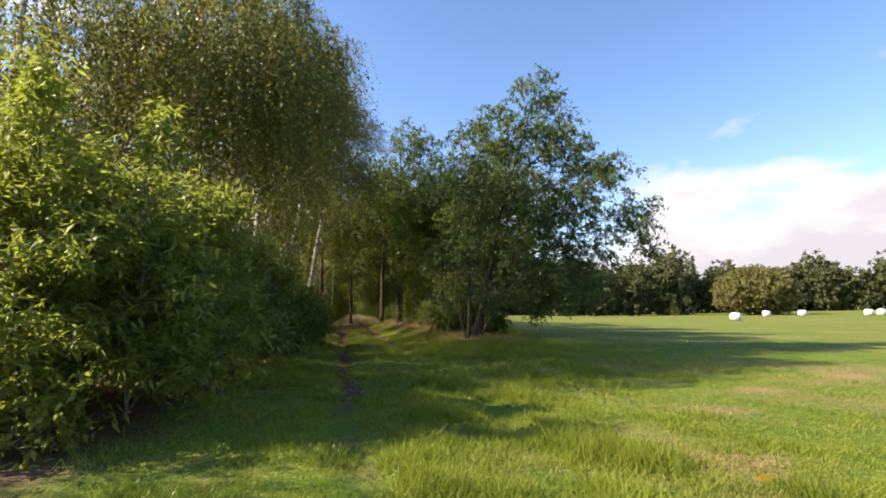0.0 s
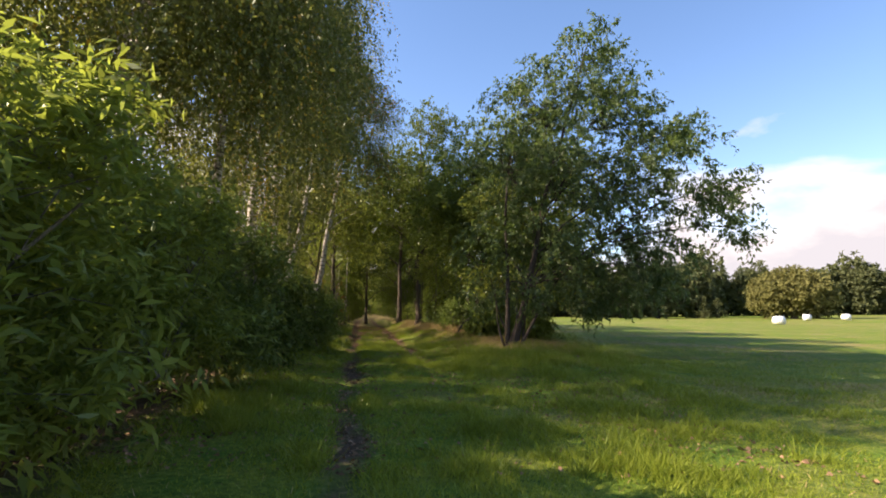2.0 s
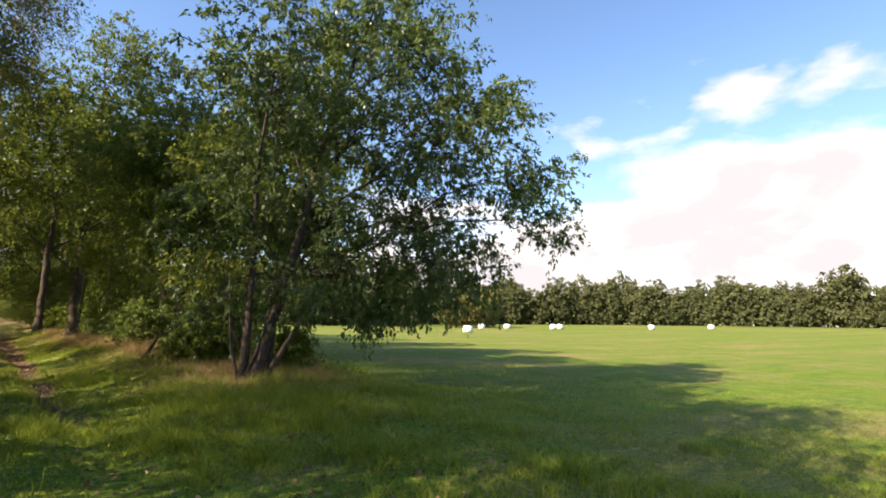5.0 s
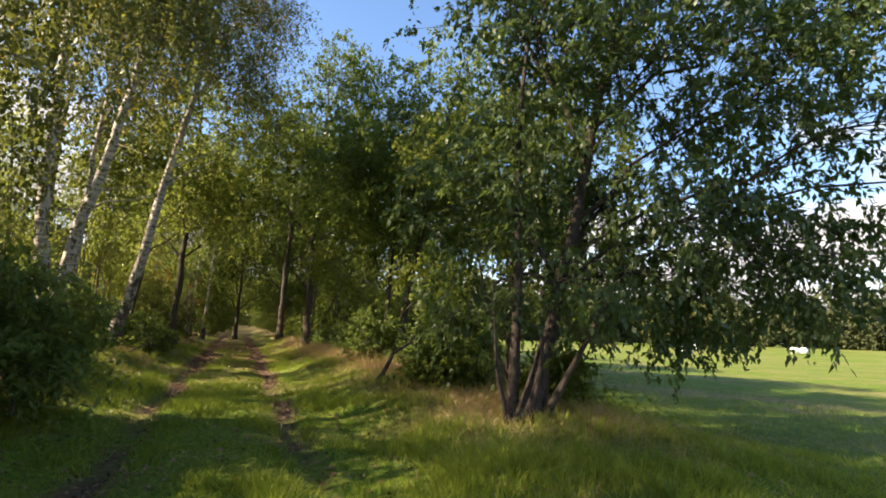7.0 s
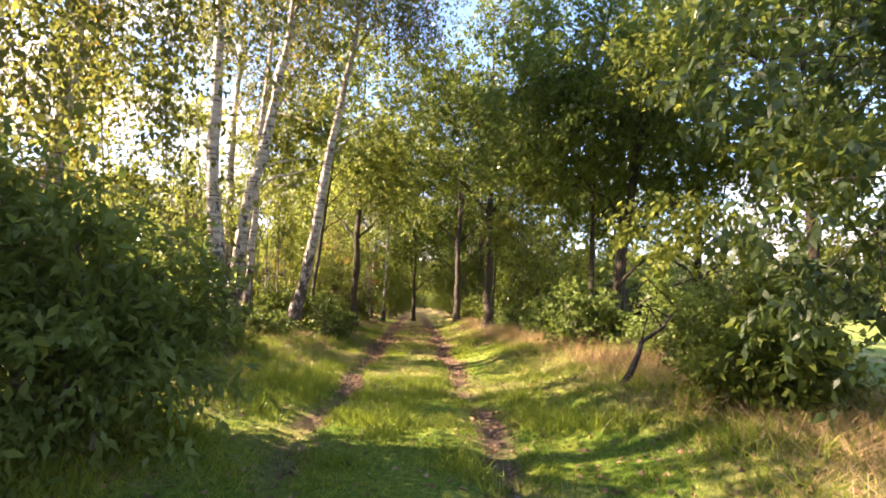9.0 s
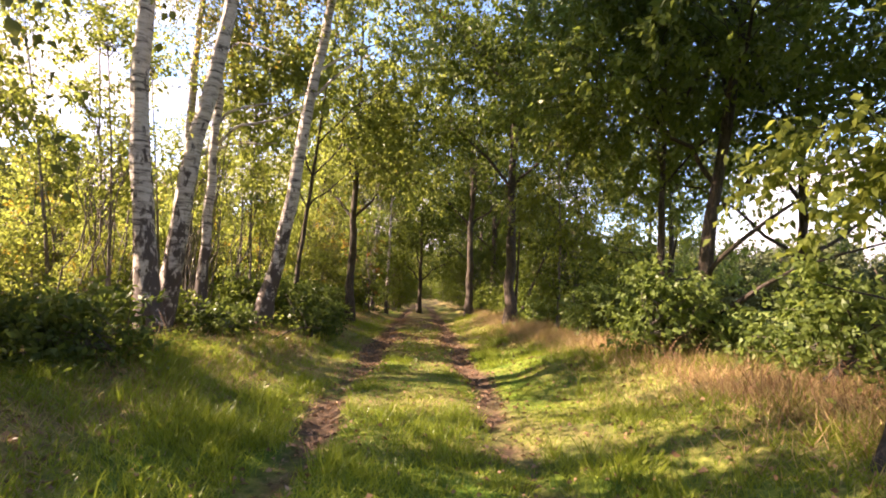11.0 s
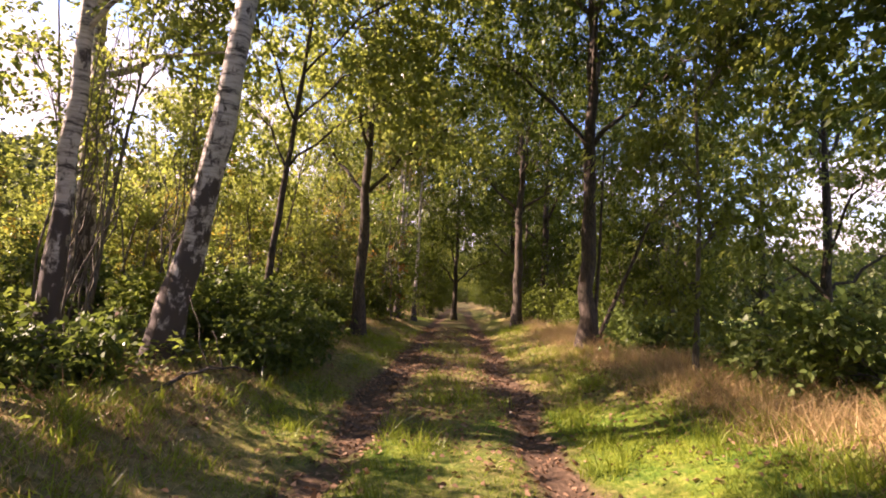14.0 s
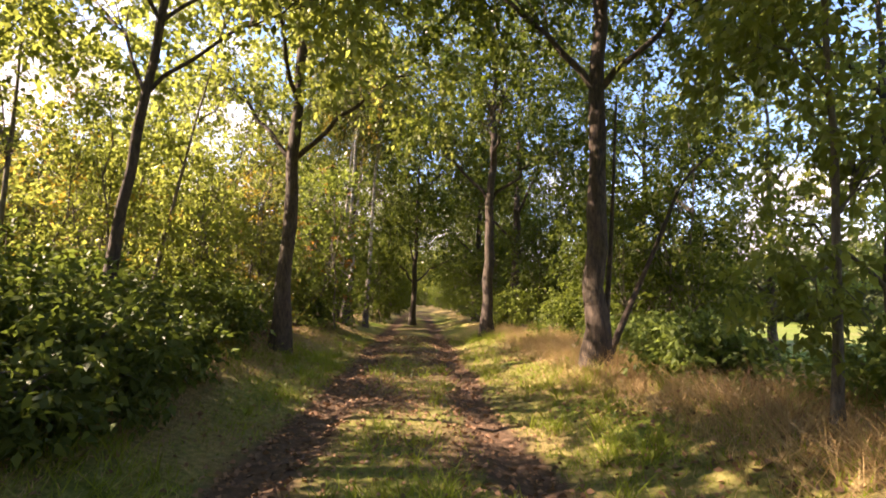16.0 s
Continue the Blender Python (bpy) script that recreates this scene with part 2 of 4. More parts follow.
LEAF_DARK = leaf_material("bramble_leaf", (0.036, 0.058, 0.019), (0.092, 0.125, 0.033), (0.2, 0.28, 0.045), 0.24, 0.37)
# Distance haze is put into this pale, low-contrast leaf colour.
LEAF_FAR = leaf_material("hazy_far_leaf", (0.075, 0.09, 0.046), (0.12, 0.138, 0.066), (0.15, 0.175, 0.065), 0.02, 0.3)
LEAF_WILLOW = leaf_material("willow_leaf", (0.15, 0.15, 0.055), (0.205, 0.2, 0.076), (0.24, 0.24, 0.085), 0.02, 0.35)
GRASS = leaf_material("grass_blade", (0.085, 0.135, 0.016), (0.24, 0.285, 0.042), (0.32, 0.41, 0.045), 0.08, 0.4)
GRASS_DRY = leaf_material("dry_grass_blade", (0.22, 0.145, 0.065), (0.50, 0.37, 0.19), (0.5, 0.36, 0.17), 0.06, 0.35)
STALK = leaf_material("withered_stalk", (0.14, 0.07, 0.04), (0.36, 0.22, 0.13), (0.3, 0.17, 0.08), 0.05, 0.2)
LITTER = leaf_material("fallen_leaf", (0.07, 0.04, 0.024), (0.34, 0.21, 0.13), (0.2, 0.1, 0.04), 0.2, 0.15)
BARK_OAK = bark_material("oak_bark", (0.024, 0.018, 0.013), (0.1, 0.074, 0.053))
BARK_CHERRY = bark_material("cherry_bark", (0.02, 0.015, 0.012), (0.085, 0.062, 0.05), 5.0, 0.6)
BARK_GREY = bark_material("grey_bark", (0.06, 0.05, 0.04), (0.22, 0.19, 0.15))
BARK_BIRCH = birch_material()
TURF = ground_material()


def wrap_material():
    m, nt = material("bale_wrap")
    out, bs = node(nt, "ShaderNodeOutputMaterial"), node(nt, "ShaderNodeBsdfPrincipled", Roughness=0.35)
    co = node(nt, "ShaderNodeTexCoord")
    n = node(nt, "ShaderNodeTexNoise", Scale=6.0, Detail=5.0)
    nt.links.new(co.outputs["Object"], n.inputs["Vector"])
    c = ramp(nt, [(0.3, (0.62, 0.64, 0.62)), (0.6, (0.82, 0.83, 0.81))])
    nt.links.new(n.outputs["Fac"], c.inputs[0])
    nt.links.new(c.outputs[0], bs.inputs["Base Color"])
    bump = node(nt, "ShaderNodeBump", Strength=0.3, Distance=0.03)
    nt.links.new(n.outputs["Fac"], bump.inputs["Height"])
    nt.links.new(bump.outputs[0], bs.inputs["Normal"])
    nt.links.new(bs.outputs[0], out.inputs[0])
    return m


WRAP = wrap_material()


# ---- shapes ----
def soft(a, b, v):
    u = np.clip((v - a) / (b - a), 0, 1)
    return u * u * (3 - 2 * u)


def lane_x(y):
    return -4.95 - 0.203 * (np.asarray(y, float) - 30)


def lane_s(x, y):
    return (np.asarray(x, float) - lane_x(y)) * 0.98


def wave(x, y, f, k):
    """Smooth uneven values about -1 to 1."""
    return (np.sin(x * f + 1.7 * k + 0.8 * np.sin(y * f * 0.7 + k)) + np.sin(y * f * 1.13 + 2.3 * k + 0.9 * np.sin(x * f * 0.6 + 2 * k)) + np.sin((x + y) * f * 0.61 + k)) / 3


def ground_z(x, y):
    x, y = np.asarray(x, float), np.asarray(y, float)
    s = lane_s(x, y)
    inside = soft(10, 24, y)
    z = 0.02 * np.clip(x - 50, 0, 170)
    z = z + 0.03 * wave(x, y, 0.5, 1.0) + 0.025 * wave(x, y, 1.9, 2.0) * np.exp(-((x + 2) / 30) ** 2)
    rough = inside * soft(1.25, 2.0, np.abs(s)) * (1 - soft(6, 9, np.abs(s)))
    z = z + rough * (0.07 * wave(x, y, 2.6, 5.0) + 0.05 * wave(x, y, 5.3, 8.0)) + 0.02 * inside * wave(x, y, 4.1, 3.0) * (1 - soft(0.5, 0.8, np.abs(s)))
    for c in (-0.97, 0.97):
        z = z - (0.045 + 0.045 * soft(8, 22, y)) * np.exp(-((s - c + 0.08 * np.sin(y * 1.3 + c)) / 0.2) ** 2)
    z = z + inside * 0.42 * soft(1.3, 3.2, s) * (1 - soft(4.8, 8.0, s)) + inside * 0.42 * soft(1.3, 3.3, -s)
    return z


def lumps(x, y, s):
    return np.clip(0.5 + 0.3 * wave(x, y, 0.9, 4.0) + 0.35 * wave(x, y, 3.7, 5.0) + 0.25 * wave(x, y, 8.3, 6.0), 0, 1)


def straw_at(x, y):
    s = lane_s(x, y)
    w = wave(x, y, 0.8, 4.0) + 0.7 * wave(x, y, 2.9, 8.0)
    verge = soft(14, 24, y) * (soft(1.6, 3.4, s) * (1 - soft(4.5, 7, s)) * (0.22 + 0.62 * soft(27, 31, y) * soft(1.8, 3.0, s)) + soft(1.7, 2.6, -s) * (1 - soft(3.5, 6, -s)) * (0.3 + 0.2 * soft(26, 29, y)) + 0.14 + 0.5 * soft(17, 20, y) * (1 - soft(25, 27, y)) * soft(2.8, 3.6, s) * (1 - soft(5, 6.5, s)) + 0.2 * soft(27, 31, y) * (1 - soft(1.6, 2.4, np.abs(s))))
    field = (0.14 + 0.16 * wave(x, y, 0.45, 3.0)) * soft(-1, 3, x) * (1 - soft(8, 18, y))
    bare = sum(0.6 * np.exp(-(((x - px) / 0.55) ** 2 + ((y - py) / 0.35) ** 2)) for px, py in ((2.75, 5.0), (5.6, 9.2), (8.6, 11.0), (3.9, 7.4), (-3.6, 4.4)))
    return np.clip(verge + field + bare + 0.18 * w, 0, 1)


def earth_at(x, y):
    s = lane_s(x, y)
    deep = 0.6 + 0.4 * soft(12, 28, y)
    worn = np.clip(0.66 + 0.35 * wave(x, y, 1.7, 7.0) + 0.25 * wave(x, y, 4.3, 2.0), 0, 1)
    patchy = np.clip(0.42 + 0.4 * soft(23, 29, y) + 0.35 * wave(x, y, 1.7, 7.0) + 0.24 * wave(x, y, 4.3, 2.0), 0, 1)
    rut = sum(np.exp(-((s - c + 0.08 * np.sin(y * 1.3 + c)) / (0.21 if c < 0 else 0.19)) ** 2) * (soft(11, 17, y) * patchy if c > 0 else worn) for c in (-0.97, 0.97))
    under = soft(3.2 - 0.6 * (1 - soft(16, 22, y)) - 0.9 * soft(25, 29, y), 5.5 - 1.5 * (1 - soft(16, 22, y)) - 1.5 * soft(25, 29, y), -s) * 0.9 * soft(-2, 3, y) * (1 - 0.75 * soft(18, 34, -s))
    return np.clip(rut * deep + (0.3 + 0.14 * wave(x, y, 2.3, 6.0)) * soft(27, 32, y) * (1 - soft(1.0, 1.5, np.abs(s))) + under * 0.6, 0, 1)


def raw_mesh(name, verts, faces, mat, smooth=False):
    """A mesh from arrays of corners and of equal-sided faces."""
    me = bpy.data.meshes.new(name)
    faces = np.asarray(faces, np.int32)
    n, k = faces.shape
    me.vertices.add(len(verts))
    me.vertices.foreach_set("co", np.asarray(verts, np.float32).ravel())
    me.loops.add(n * k)
    me.loops.foreach_set("vertex_index", faces.ravel())
    me.polygons.add(n)
    me.polygons.foreach_set("loop_start", np.arange(0, n * k, k, dtype=np.int32))
    if smooth:
        me.polygons.foreach_set("use_smooth", np.ones(n, bool))
    me.update(calc_edges=True)
    if mat:
        me.materials.append(mat)
    return me


def part(name, me, parent, label="", at=None):
    ob = new(name, me)
    ob.parent = parent
    if at is not None:
        ob.location = at
    return tagged(ob, label) if label else ob


def unit(v):
    return v / np.maximum(np.linalg.norm(v, axis=-1, keepdims=True), 1e-9)


def tube(points, radii, sides=7, flare=0.0, rng=None):
    """A tapered tube along points."""
    p, r = np.asarray(points, float), np.asarray(radii, float)
    d = unit(np.gradient(p, axis=0))
    ref = np.where(np.abs(d[:, 2:3]) > 0.9, np.array([[1.0, 0, 0]]), np.array([[0, 0, 1.0]]))
    u = unit(np.cross(d, ref))
    v = np.cross(d, u)
    a = np.linspace(0, 2 * np.pi, sides, endpoint=False)
    rr = r[:, None] * (1 + (0.09 * np.sin(a * 3 + p[:, 2:3] * 2.1) + 0.05 * np.sin(a * 2 - p[:, 2:3] * 3.3) if sides > 6 else 0))
    ring = p[:, None] + rr[..., None] * (np.cos(a)[None, :, None] * u[:, None] + np.sin(a)[None, :, None] * v[:, None])
    n = len(p)
    i = np.arange(n - 1)[:, None] * sides
    j = np.arange(sides)[None]
    k = (j + 1) % sides
    f = np.stack([i + j, i + k, i + sides + k, i + sides + j], -1).reshape(-1, 4)
    return ring.reshape(-1, 3), f


def merged(pieces):
    vs, fs, n = [], [], 0
    for v, f in pieces:
        vs.append(v)
        fs.append(f + n)
        n += len(v)
    return np.concatenate(vs), np.concatenate(fs)


def curve_points(a, b, n, bow, rng, wob=0.06):
    """From a to b, bowed by the vector bow in its middle, with a little wobble."""
    a, b = np.asarray(a, float), np.asarray(b, float)
    t = np.linspace(0, 1, n)[:, None]
    p = a + (b - a) * t + np.asarray(bow) * 4 * t * (1 - t)
    w = rng.normal(0, wob, (n, 3)) * np.linalg.norm(b - a) * 0.3
    w[0] = w[-1] = 0
    return p + w


def kites(rng, pos, axis, length, width, curl=0.15):
    """One folded leaf at each place, along its axis."""
    n = len(pos)
    side = unit(np.cross(axis, unit(rng.normal(size=(n, 3)) * 0.8 + np.array([0, 0, 1.1]))))
    nor = np.cross(side, axis)
    L = (length * rng.uniform(0.65, 1.25, n))[:, None]
    W = L * (width / length) * 0.5
    mid = pos + axis * L * 0.42
    v = np.stack([pos, mid + side * W + nor * W * curl * 2, pos + axis * L - nor * L * curl, mid - side * W + nor * W * curl * 2], 1)
    f = np.arange(n * 4).reshape(n, 4)
    return v.reshape(-1, 3), f


def spread(rng, blobs, count, shell=0.5, gaps=0.0):
    """Places inside a union of ellipsoids (x, y, z, rx, ry, rz), thicker towards the outside, with holes."""
    b = np.asarray(blobs, float)
    vol = np.prod(b[:, 3:6], axis=1) ** 0.8
    pick = rng.choice(len(b), count * 2, p=vol / vol.sum())
    d = unit(rng.normal(size=(count * 2, 3)))
    p = b[pick, :3] + d * (rng.uniform(0, 1, (count * 2, 1)) ** shell) * b[pick, 3:6]
    if gaps:
        h = np.sin(p[:, 0] * 2.1 + 1.3 * np.sin(p[:, 2] * 1.7)) + np.sin(p[:, 1] * 1.9 + p[:, 2] * 0.8) + np.sin(p[:, 2] * 2.3 + p[:, 0])
        keep = h > (gaps * 3 - 3)
        p, pick = p[keep], pick[keep]
    return p[:count], pick[:count]


def foliage(rng, clumps, centre, twigs, per, length, width, reach=0.45, droop=0.3, weep=0.0, upright=0.0):
    """Twigs with leaves at each clump: the twigs point outward and sag; weep lets long strands hang."""
    m = len(clumps)
    out = unit(clumps - centre)
    d = unit(out[:, None] * 0.7 + rng.normal(size=(m, twigs, 3)) * (0.75 - 0.4 * weep) + np.array([0, 0, upright * 1.3 - weep * 1.6]))
    ln = rng.uniform(0.5, 1.3, (m, twigs, 1)) * reach * (1 + weep)
    t = rng.uniform(0.05, 1, (m, twigs, per, 1))
    p = clumps[:, None, None] + d[:, :, None] * ln[:, :, None] * t
    p = p + np.array([0, 0, -1.0]) * (droop + weep * 1.4) * ln[:, :, None] * t * t + rng.normal(0, 0.05 * reach, (m, twigs, per, 3))
    ax = unit(d[:, :, None] * 0.55 * (1 - upright) + rng.normal(size=(m, twigs, per, 3)) * np.array([0.65, 0.65, 0.65 - 0.35 * upright]) + np.array([0, 0, -0.25 - droop * (1 - upright)]))
    return kites(rng, p.reshape(-1, 3), ax.reshape(-1, 3), length, width)


def make_tree(name, label, category, base, trunk, radius, blobs, bark, leaf, clumps=300, twigs=4, per=12, leaf_size=(0.12, 0.06), reach=0.5, droop=0.3,
              weep=0.0, gaps=0.35, shell=0.5, seed=1, extra=None, limb_r=0.4, group="", twiggy=0.35, sides=9, forks=()):
    """A tree: trunk along the given offsets from its foot, a limb into each blob of the crown, branchlets and leaves."""
    rng = np.random.default_rng(seed)
    root = new(name)
    z0 = float(ground_z(base[0], base[1])) - 0.05
    root.location = (base[0], base[1], z0)
    tagged(root, label, category, group)
    tr = np.array([(0, 0, 0), *trunk], float)
    cum = np.concatenate([[0], np.cumsum(np.linalg.norm(np.diff(tr, axis=0), axis=1))])
    q = np.linspace(0, cum[-1], 22)
    path = np.stack([np.interp(q, cum, tr[:, i]) for i in range(3)], 1)
    path[1:-1] = (path[:-2] + path[1:-1] * 2 + path[2:]) / 4
    path[1:, :2] += rng.normal(0, radius * 0.12, (21, 2))
    taper = radius * (1 - 0.88 * (q / cum[-1]) ** 0.9) * (1 + 0.55 * np.exp(-q / 0.35))
    part("trunk", raw_mesh("trunk", *tube(path, taper, sides), bark, True), root)
    for fork, fr in forks:
        fk = np.array(fork, float)
        fq = np.linspace(0, len(fk) - 1, 14)
        fp = np.stack([np.interp(fq, np.arange(len(fk)), fk[:, i]) for i in range(3)], 1)
        fp[1:-1] = (fp[:-2] + fp[1:-1] * 2 + fp[2:]) / 4
        part("trunk", raw_mesh("trunk", *tube(fp, np.linspace(fr, fr * 0.25, 14), 7), bark, True), root)
    pts, which = spread(rng, blobs, clumps, shell, gaps)
    bl = np.asarray(blobs, float)
    for i, c in enumerate(bl):
        hz = np.hypot(*(c[:2] - tr[-1][:2] * 0.5))
        zt = np.clip(c[2] - c[5] * 0.7 - 0.45 * hz, tr[-1][2] * 0.18, tr[-1][2] * 0.92)
        k = int(np.argmin(np.abs(path[:, 2] - zt)))
        start = path[k]
        r0 = min(taper[k] * 0.75, max(radius * limb_r, 0.02))
        limb = curve_points(start, c[:3], 9, (0, 0, 0.12 * hz if not weep else 0.25 * hz), rng)
        limb_ob = part("limb", raw_mesh("limb", *tube(limb, np.linspace(r0, max(r0 * 0.22, 0.008), 9), 6), bark, True), root)
        pieces = []
        mine = pts[which == i]
        for g in mine[: int(len(mine) * twiggy)]:
            j = rng.integers(3, 9)
            pieces.append(tube(curve_points(limb[j], g, 4, (0, 0, 0.08 * np.linalg.norm(g - limb[j])), rng), np.linspace(max(r0 * 0.2, 0.009), 0.004, 4), 3))
        if pieces:
            part("branchlet", raw_mesh("branchlet", *merged(pieces), bark, True), limb_ob)
    centre = np.average(bl[:, :3], axis=0, weights=np.prod(bl[:, 3:6], axis=1))
    v, f = foliage(rng, pts, centre - np.array([0, 0, 1.0]), twigs, per, *leaf_size, reach, droop, weep)
    part("crown", raw_mesh("crown", v, f, leaf), root)
    if extra:
        frac, mat2 = extra
        p2, _ = spread(rng, blobs, int(clumps * frac), shell, gaps)
        v, f = foliage(rng, p2, centre, twigs, per, *leaf_size, reach, droop, weep)
        part("crown", raw_mesh("crown", v, f, mat2), root, "turning yellow and brown leaves")
    return root


def make_shrub(name, label, category, base, blobs, leaf, clumps=150, twigs=4, per=12, leaf_size=(0.11, 0.045), reach=0.4, droop=0.25, seed=1, stems=7, bark=None, stem_r=0.025, gaps=0.25, shell=0.45, group="", extra=None, upright=0.0, floor_z=0.08):
    """A shrub: several stems out of the ground, twigs and leaves."""
    rng = np.random.default_rng(seed)
    root = new(name)
    root.location = (base[0], base[1], float(ground_z(base[0], base[1])) - 0.04)
    tagged(root, label, category, group)
    bl = np.asarray(blobs, float)
    pts, which = spread(rng, blobs, clumps, shell, gaps)
    pts = pts[pts[:, 2] > floor_z]
    lines = []
    for s in range(stems):
        c = bl[s % len(bl)]
        tip = c[:3] + rng.uniform(-0.6, 0.6, 3) * c[3:6]
        tip[2] = max(tip[2], 0.5)
        foot = np.array([*(rng.normal(0, 0.25, 2) + c[:2] * 0.35), 0.0])
        line = curve_points(foot, tip, 7, (0, 0, 0.1), rng)
        lines.append(line)
        part("stem", raw_mesh("stem", *tube(line, np.linspace(stem_r, stem_r * 0.35, 7), 5), bark or BARK_GREY, True), root)
    pieces = []
    for g in pts[: int(len(pts) * 0.35)]:
        line = lines[rng.integers(len(lines))]
        near = line[max(2, int(np.argmin(np.linalg.norm(line - g, axis=1))) - 1)]
        pieces.append(tube(curve_points(near, g, 4, (0, 0, 0.05), rng), np.linspace(0.009, 0.004, 4), 3))
    if pieces:
        part("branch", raw_mesh("branch", *merged(pieces), bark or BARK_GREY, True), root)
    centre = bl[:, :3].mean(axis=0) * np.array([1, 1, 0.4])
    v, f = foliage(rng, pts, centre, twigs, per, *leaf_size, reach, droop, 0.0, upright)
    part("foliage", raw_mesh("foliage", v, f, leaf), root)
    if extra:
        p2, _ = spread(rng, blobs, int(clumps * extra[0]), shell, gaps)
        v, f = foliage(rng, p2, centre, twigs, per, *leaf_size, reach, droop)
        part("foliage", raw_mesh("foliage", v, f, extra[1]), root, "yellowing leaves")
    return root


# ---- ground ----
def stretch(lo, hi, step, far, n):
    fine = np.arange(lo, hi + step / 2, step)
    out = np.geomspace(step, far, n).cumsum()
    out = out / out[-1] * far
    return np.concatenate([lo - out[::-1], fine, hi + out])


def make_ground():
    xs, ys = stretch(-12, 12, 0.2, 1800, 34), stretch(-3, 58, 0.22, 1800, 34)
    X, Y = np.meshgrid(xs, ys)
    v = np.stack([X, Y, ground_z(X, Y)], -1).reshape(-1, 3)
    nx, ny = len(xs), len(ys)
    i = (np.arange(ny - 1)[:, None] * nx + np.arange(nx - 1)[None]).ravel()
    me = raw_mesh("ground", v, np.stack([i, i + 1, i + nx + 1, i + nx], 1), TURF, True)
    for key, fn in (("earth", earth_at), ("straw", straw_at)):
        me.attributes.new(key, "FLOAT", "POINT").data.foreach_set("value", fn(X, Y).astype(np.float32).ravel())
    tagged(new("ground", me), "mown green meadow with two worn wheel ruts and straw patches", "ground", kind="structure")


make_ground()


def blades(rng, x, y, height, width, lean=0.35):
    n = len(x)
    foot = np.stack([x, y, ground_z(x, y) - 0.01], 1)
    a = rng.uniform(0, 2 * np.pi, n)
    side = np.stack([np.cos(a), np.sin(a), np.zeros(n)], 1)
    h = (height * rng.uniform(0.5, 1.3, n))[:, None]
    b = rng.normal(0, lean, (n, 2))
    tip = foot + np.concatenate([b, np.ones((n, 1))], 1) * h
    mid = foot + np.concatenate([b * 0.4, np.full((n, 1), 0.62)], 1) * h
    w = np.broadcast_to(np.asarray(width, float), (n,))[:, None]
    v = np.stack([foot - side * w * 0.5, foot + side * w * 0.5, mid - side * w * 0.4, mid + side * w * 0.4, tip], 1)
    f = np.arange(n)[:, None, None] * 5 + np.array([[0, 1, 3], [0, 3, 2], [2, 3, 4]])[None]
    return v.reshape(-1, 3), f.reshape(-1, 3)


def short_blades(rng, x, y, height, width, lean=0.5):
    """Short straight blades, one sliver each."""
    n = len(x)
    foot = np.stack([x, y, ground_z(x, y) - 0.01], 1)
    a = rng.uniform(0, 2 * np.pi, n)
    side = np.stack([np.cos(a), np.sin(a), np.zeros(n)], 1) * width * 0.5
    h = (height * rng.uniform(0.5, 1.3, n))[:, None]
    tip = foot + np.concatenate([rng.normal(0, lean, (n, 2)), np.ones((n, 1))], 1) * h
    return np.stack([foot - side, foot + side, tip], 1).reshape(-1, 3), np.arange(n * 3).reshape(n, 3)


def scatter(rng, n, x0, x1, y0, y1, keep):
    x, y = rng.uniform(x0, x1, n), rng.uniform(y0, y1, n)
    k = rng.uniform(0, 1, n) < keep(x, y)
    return x[k], y[k]


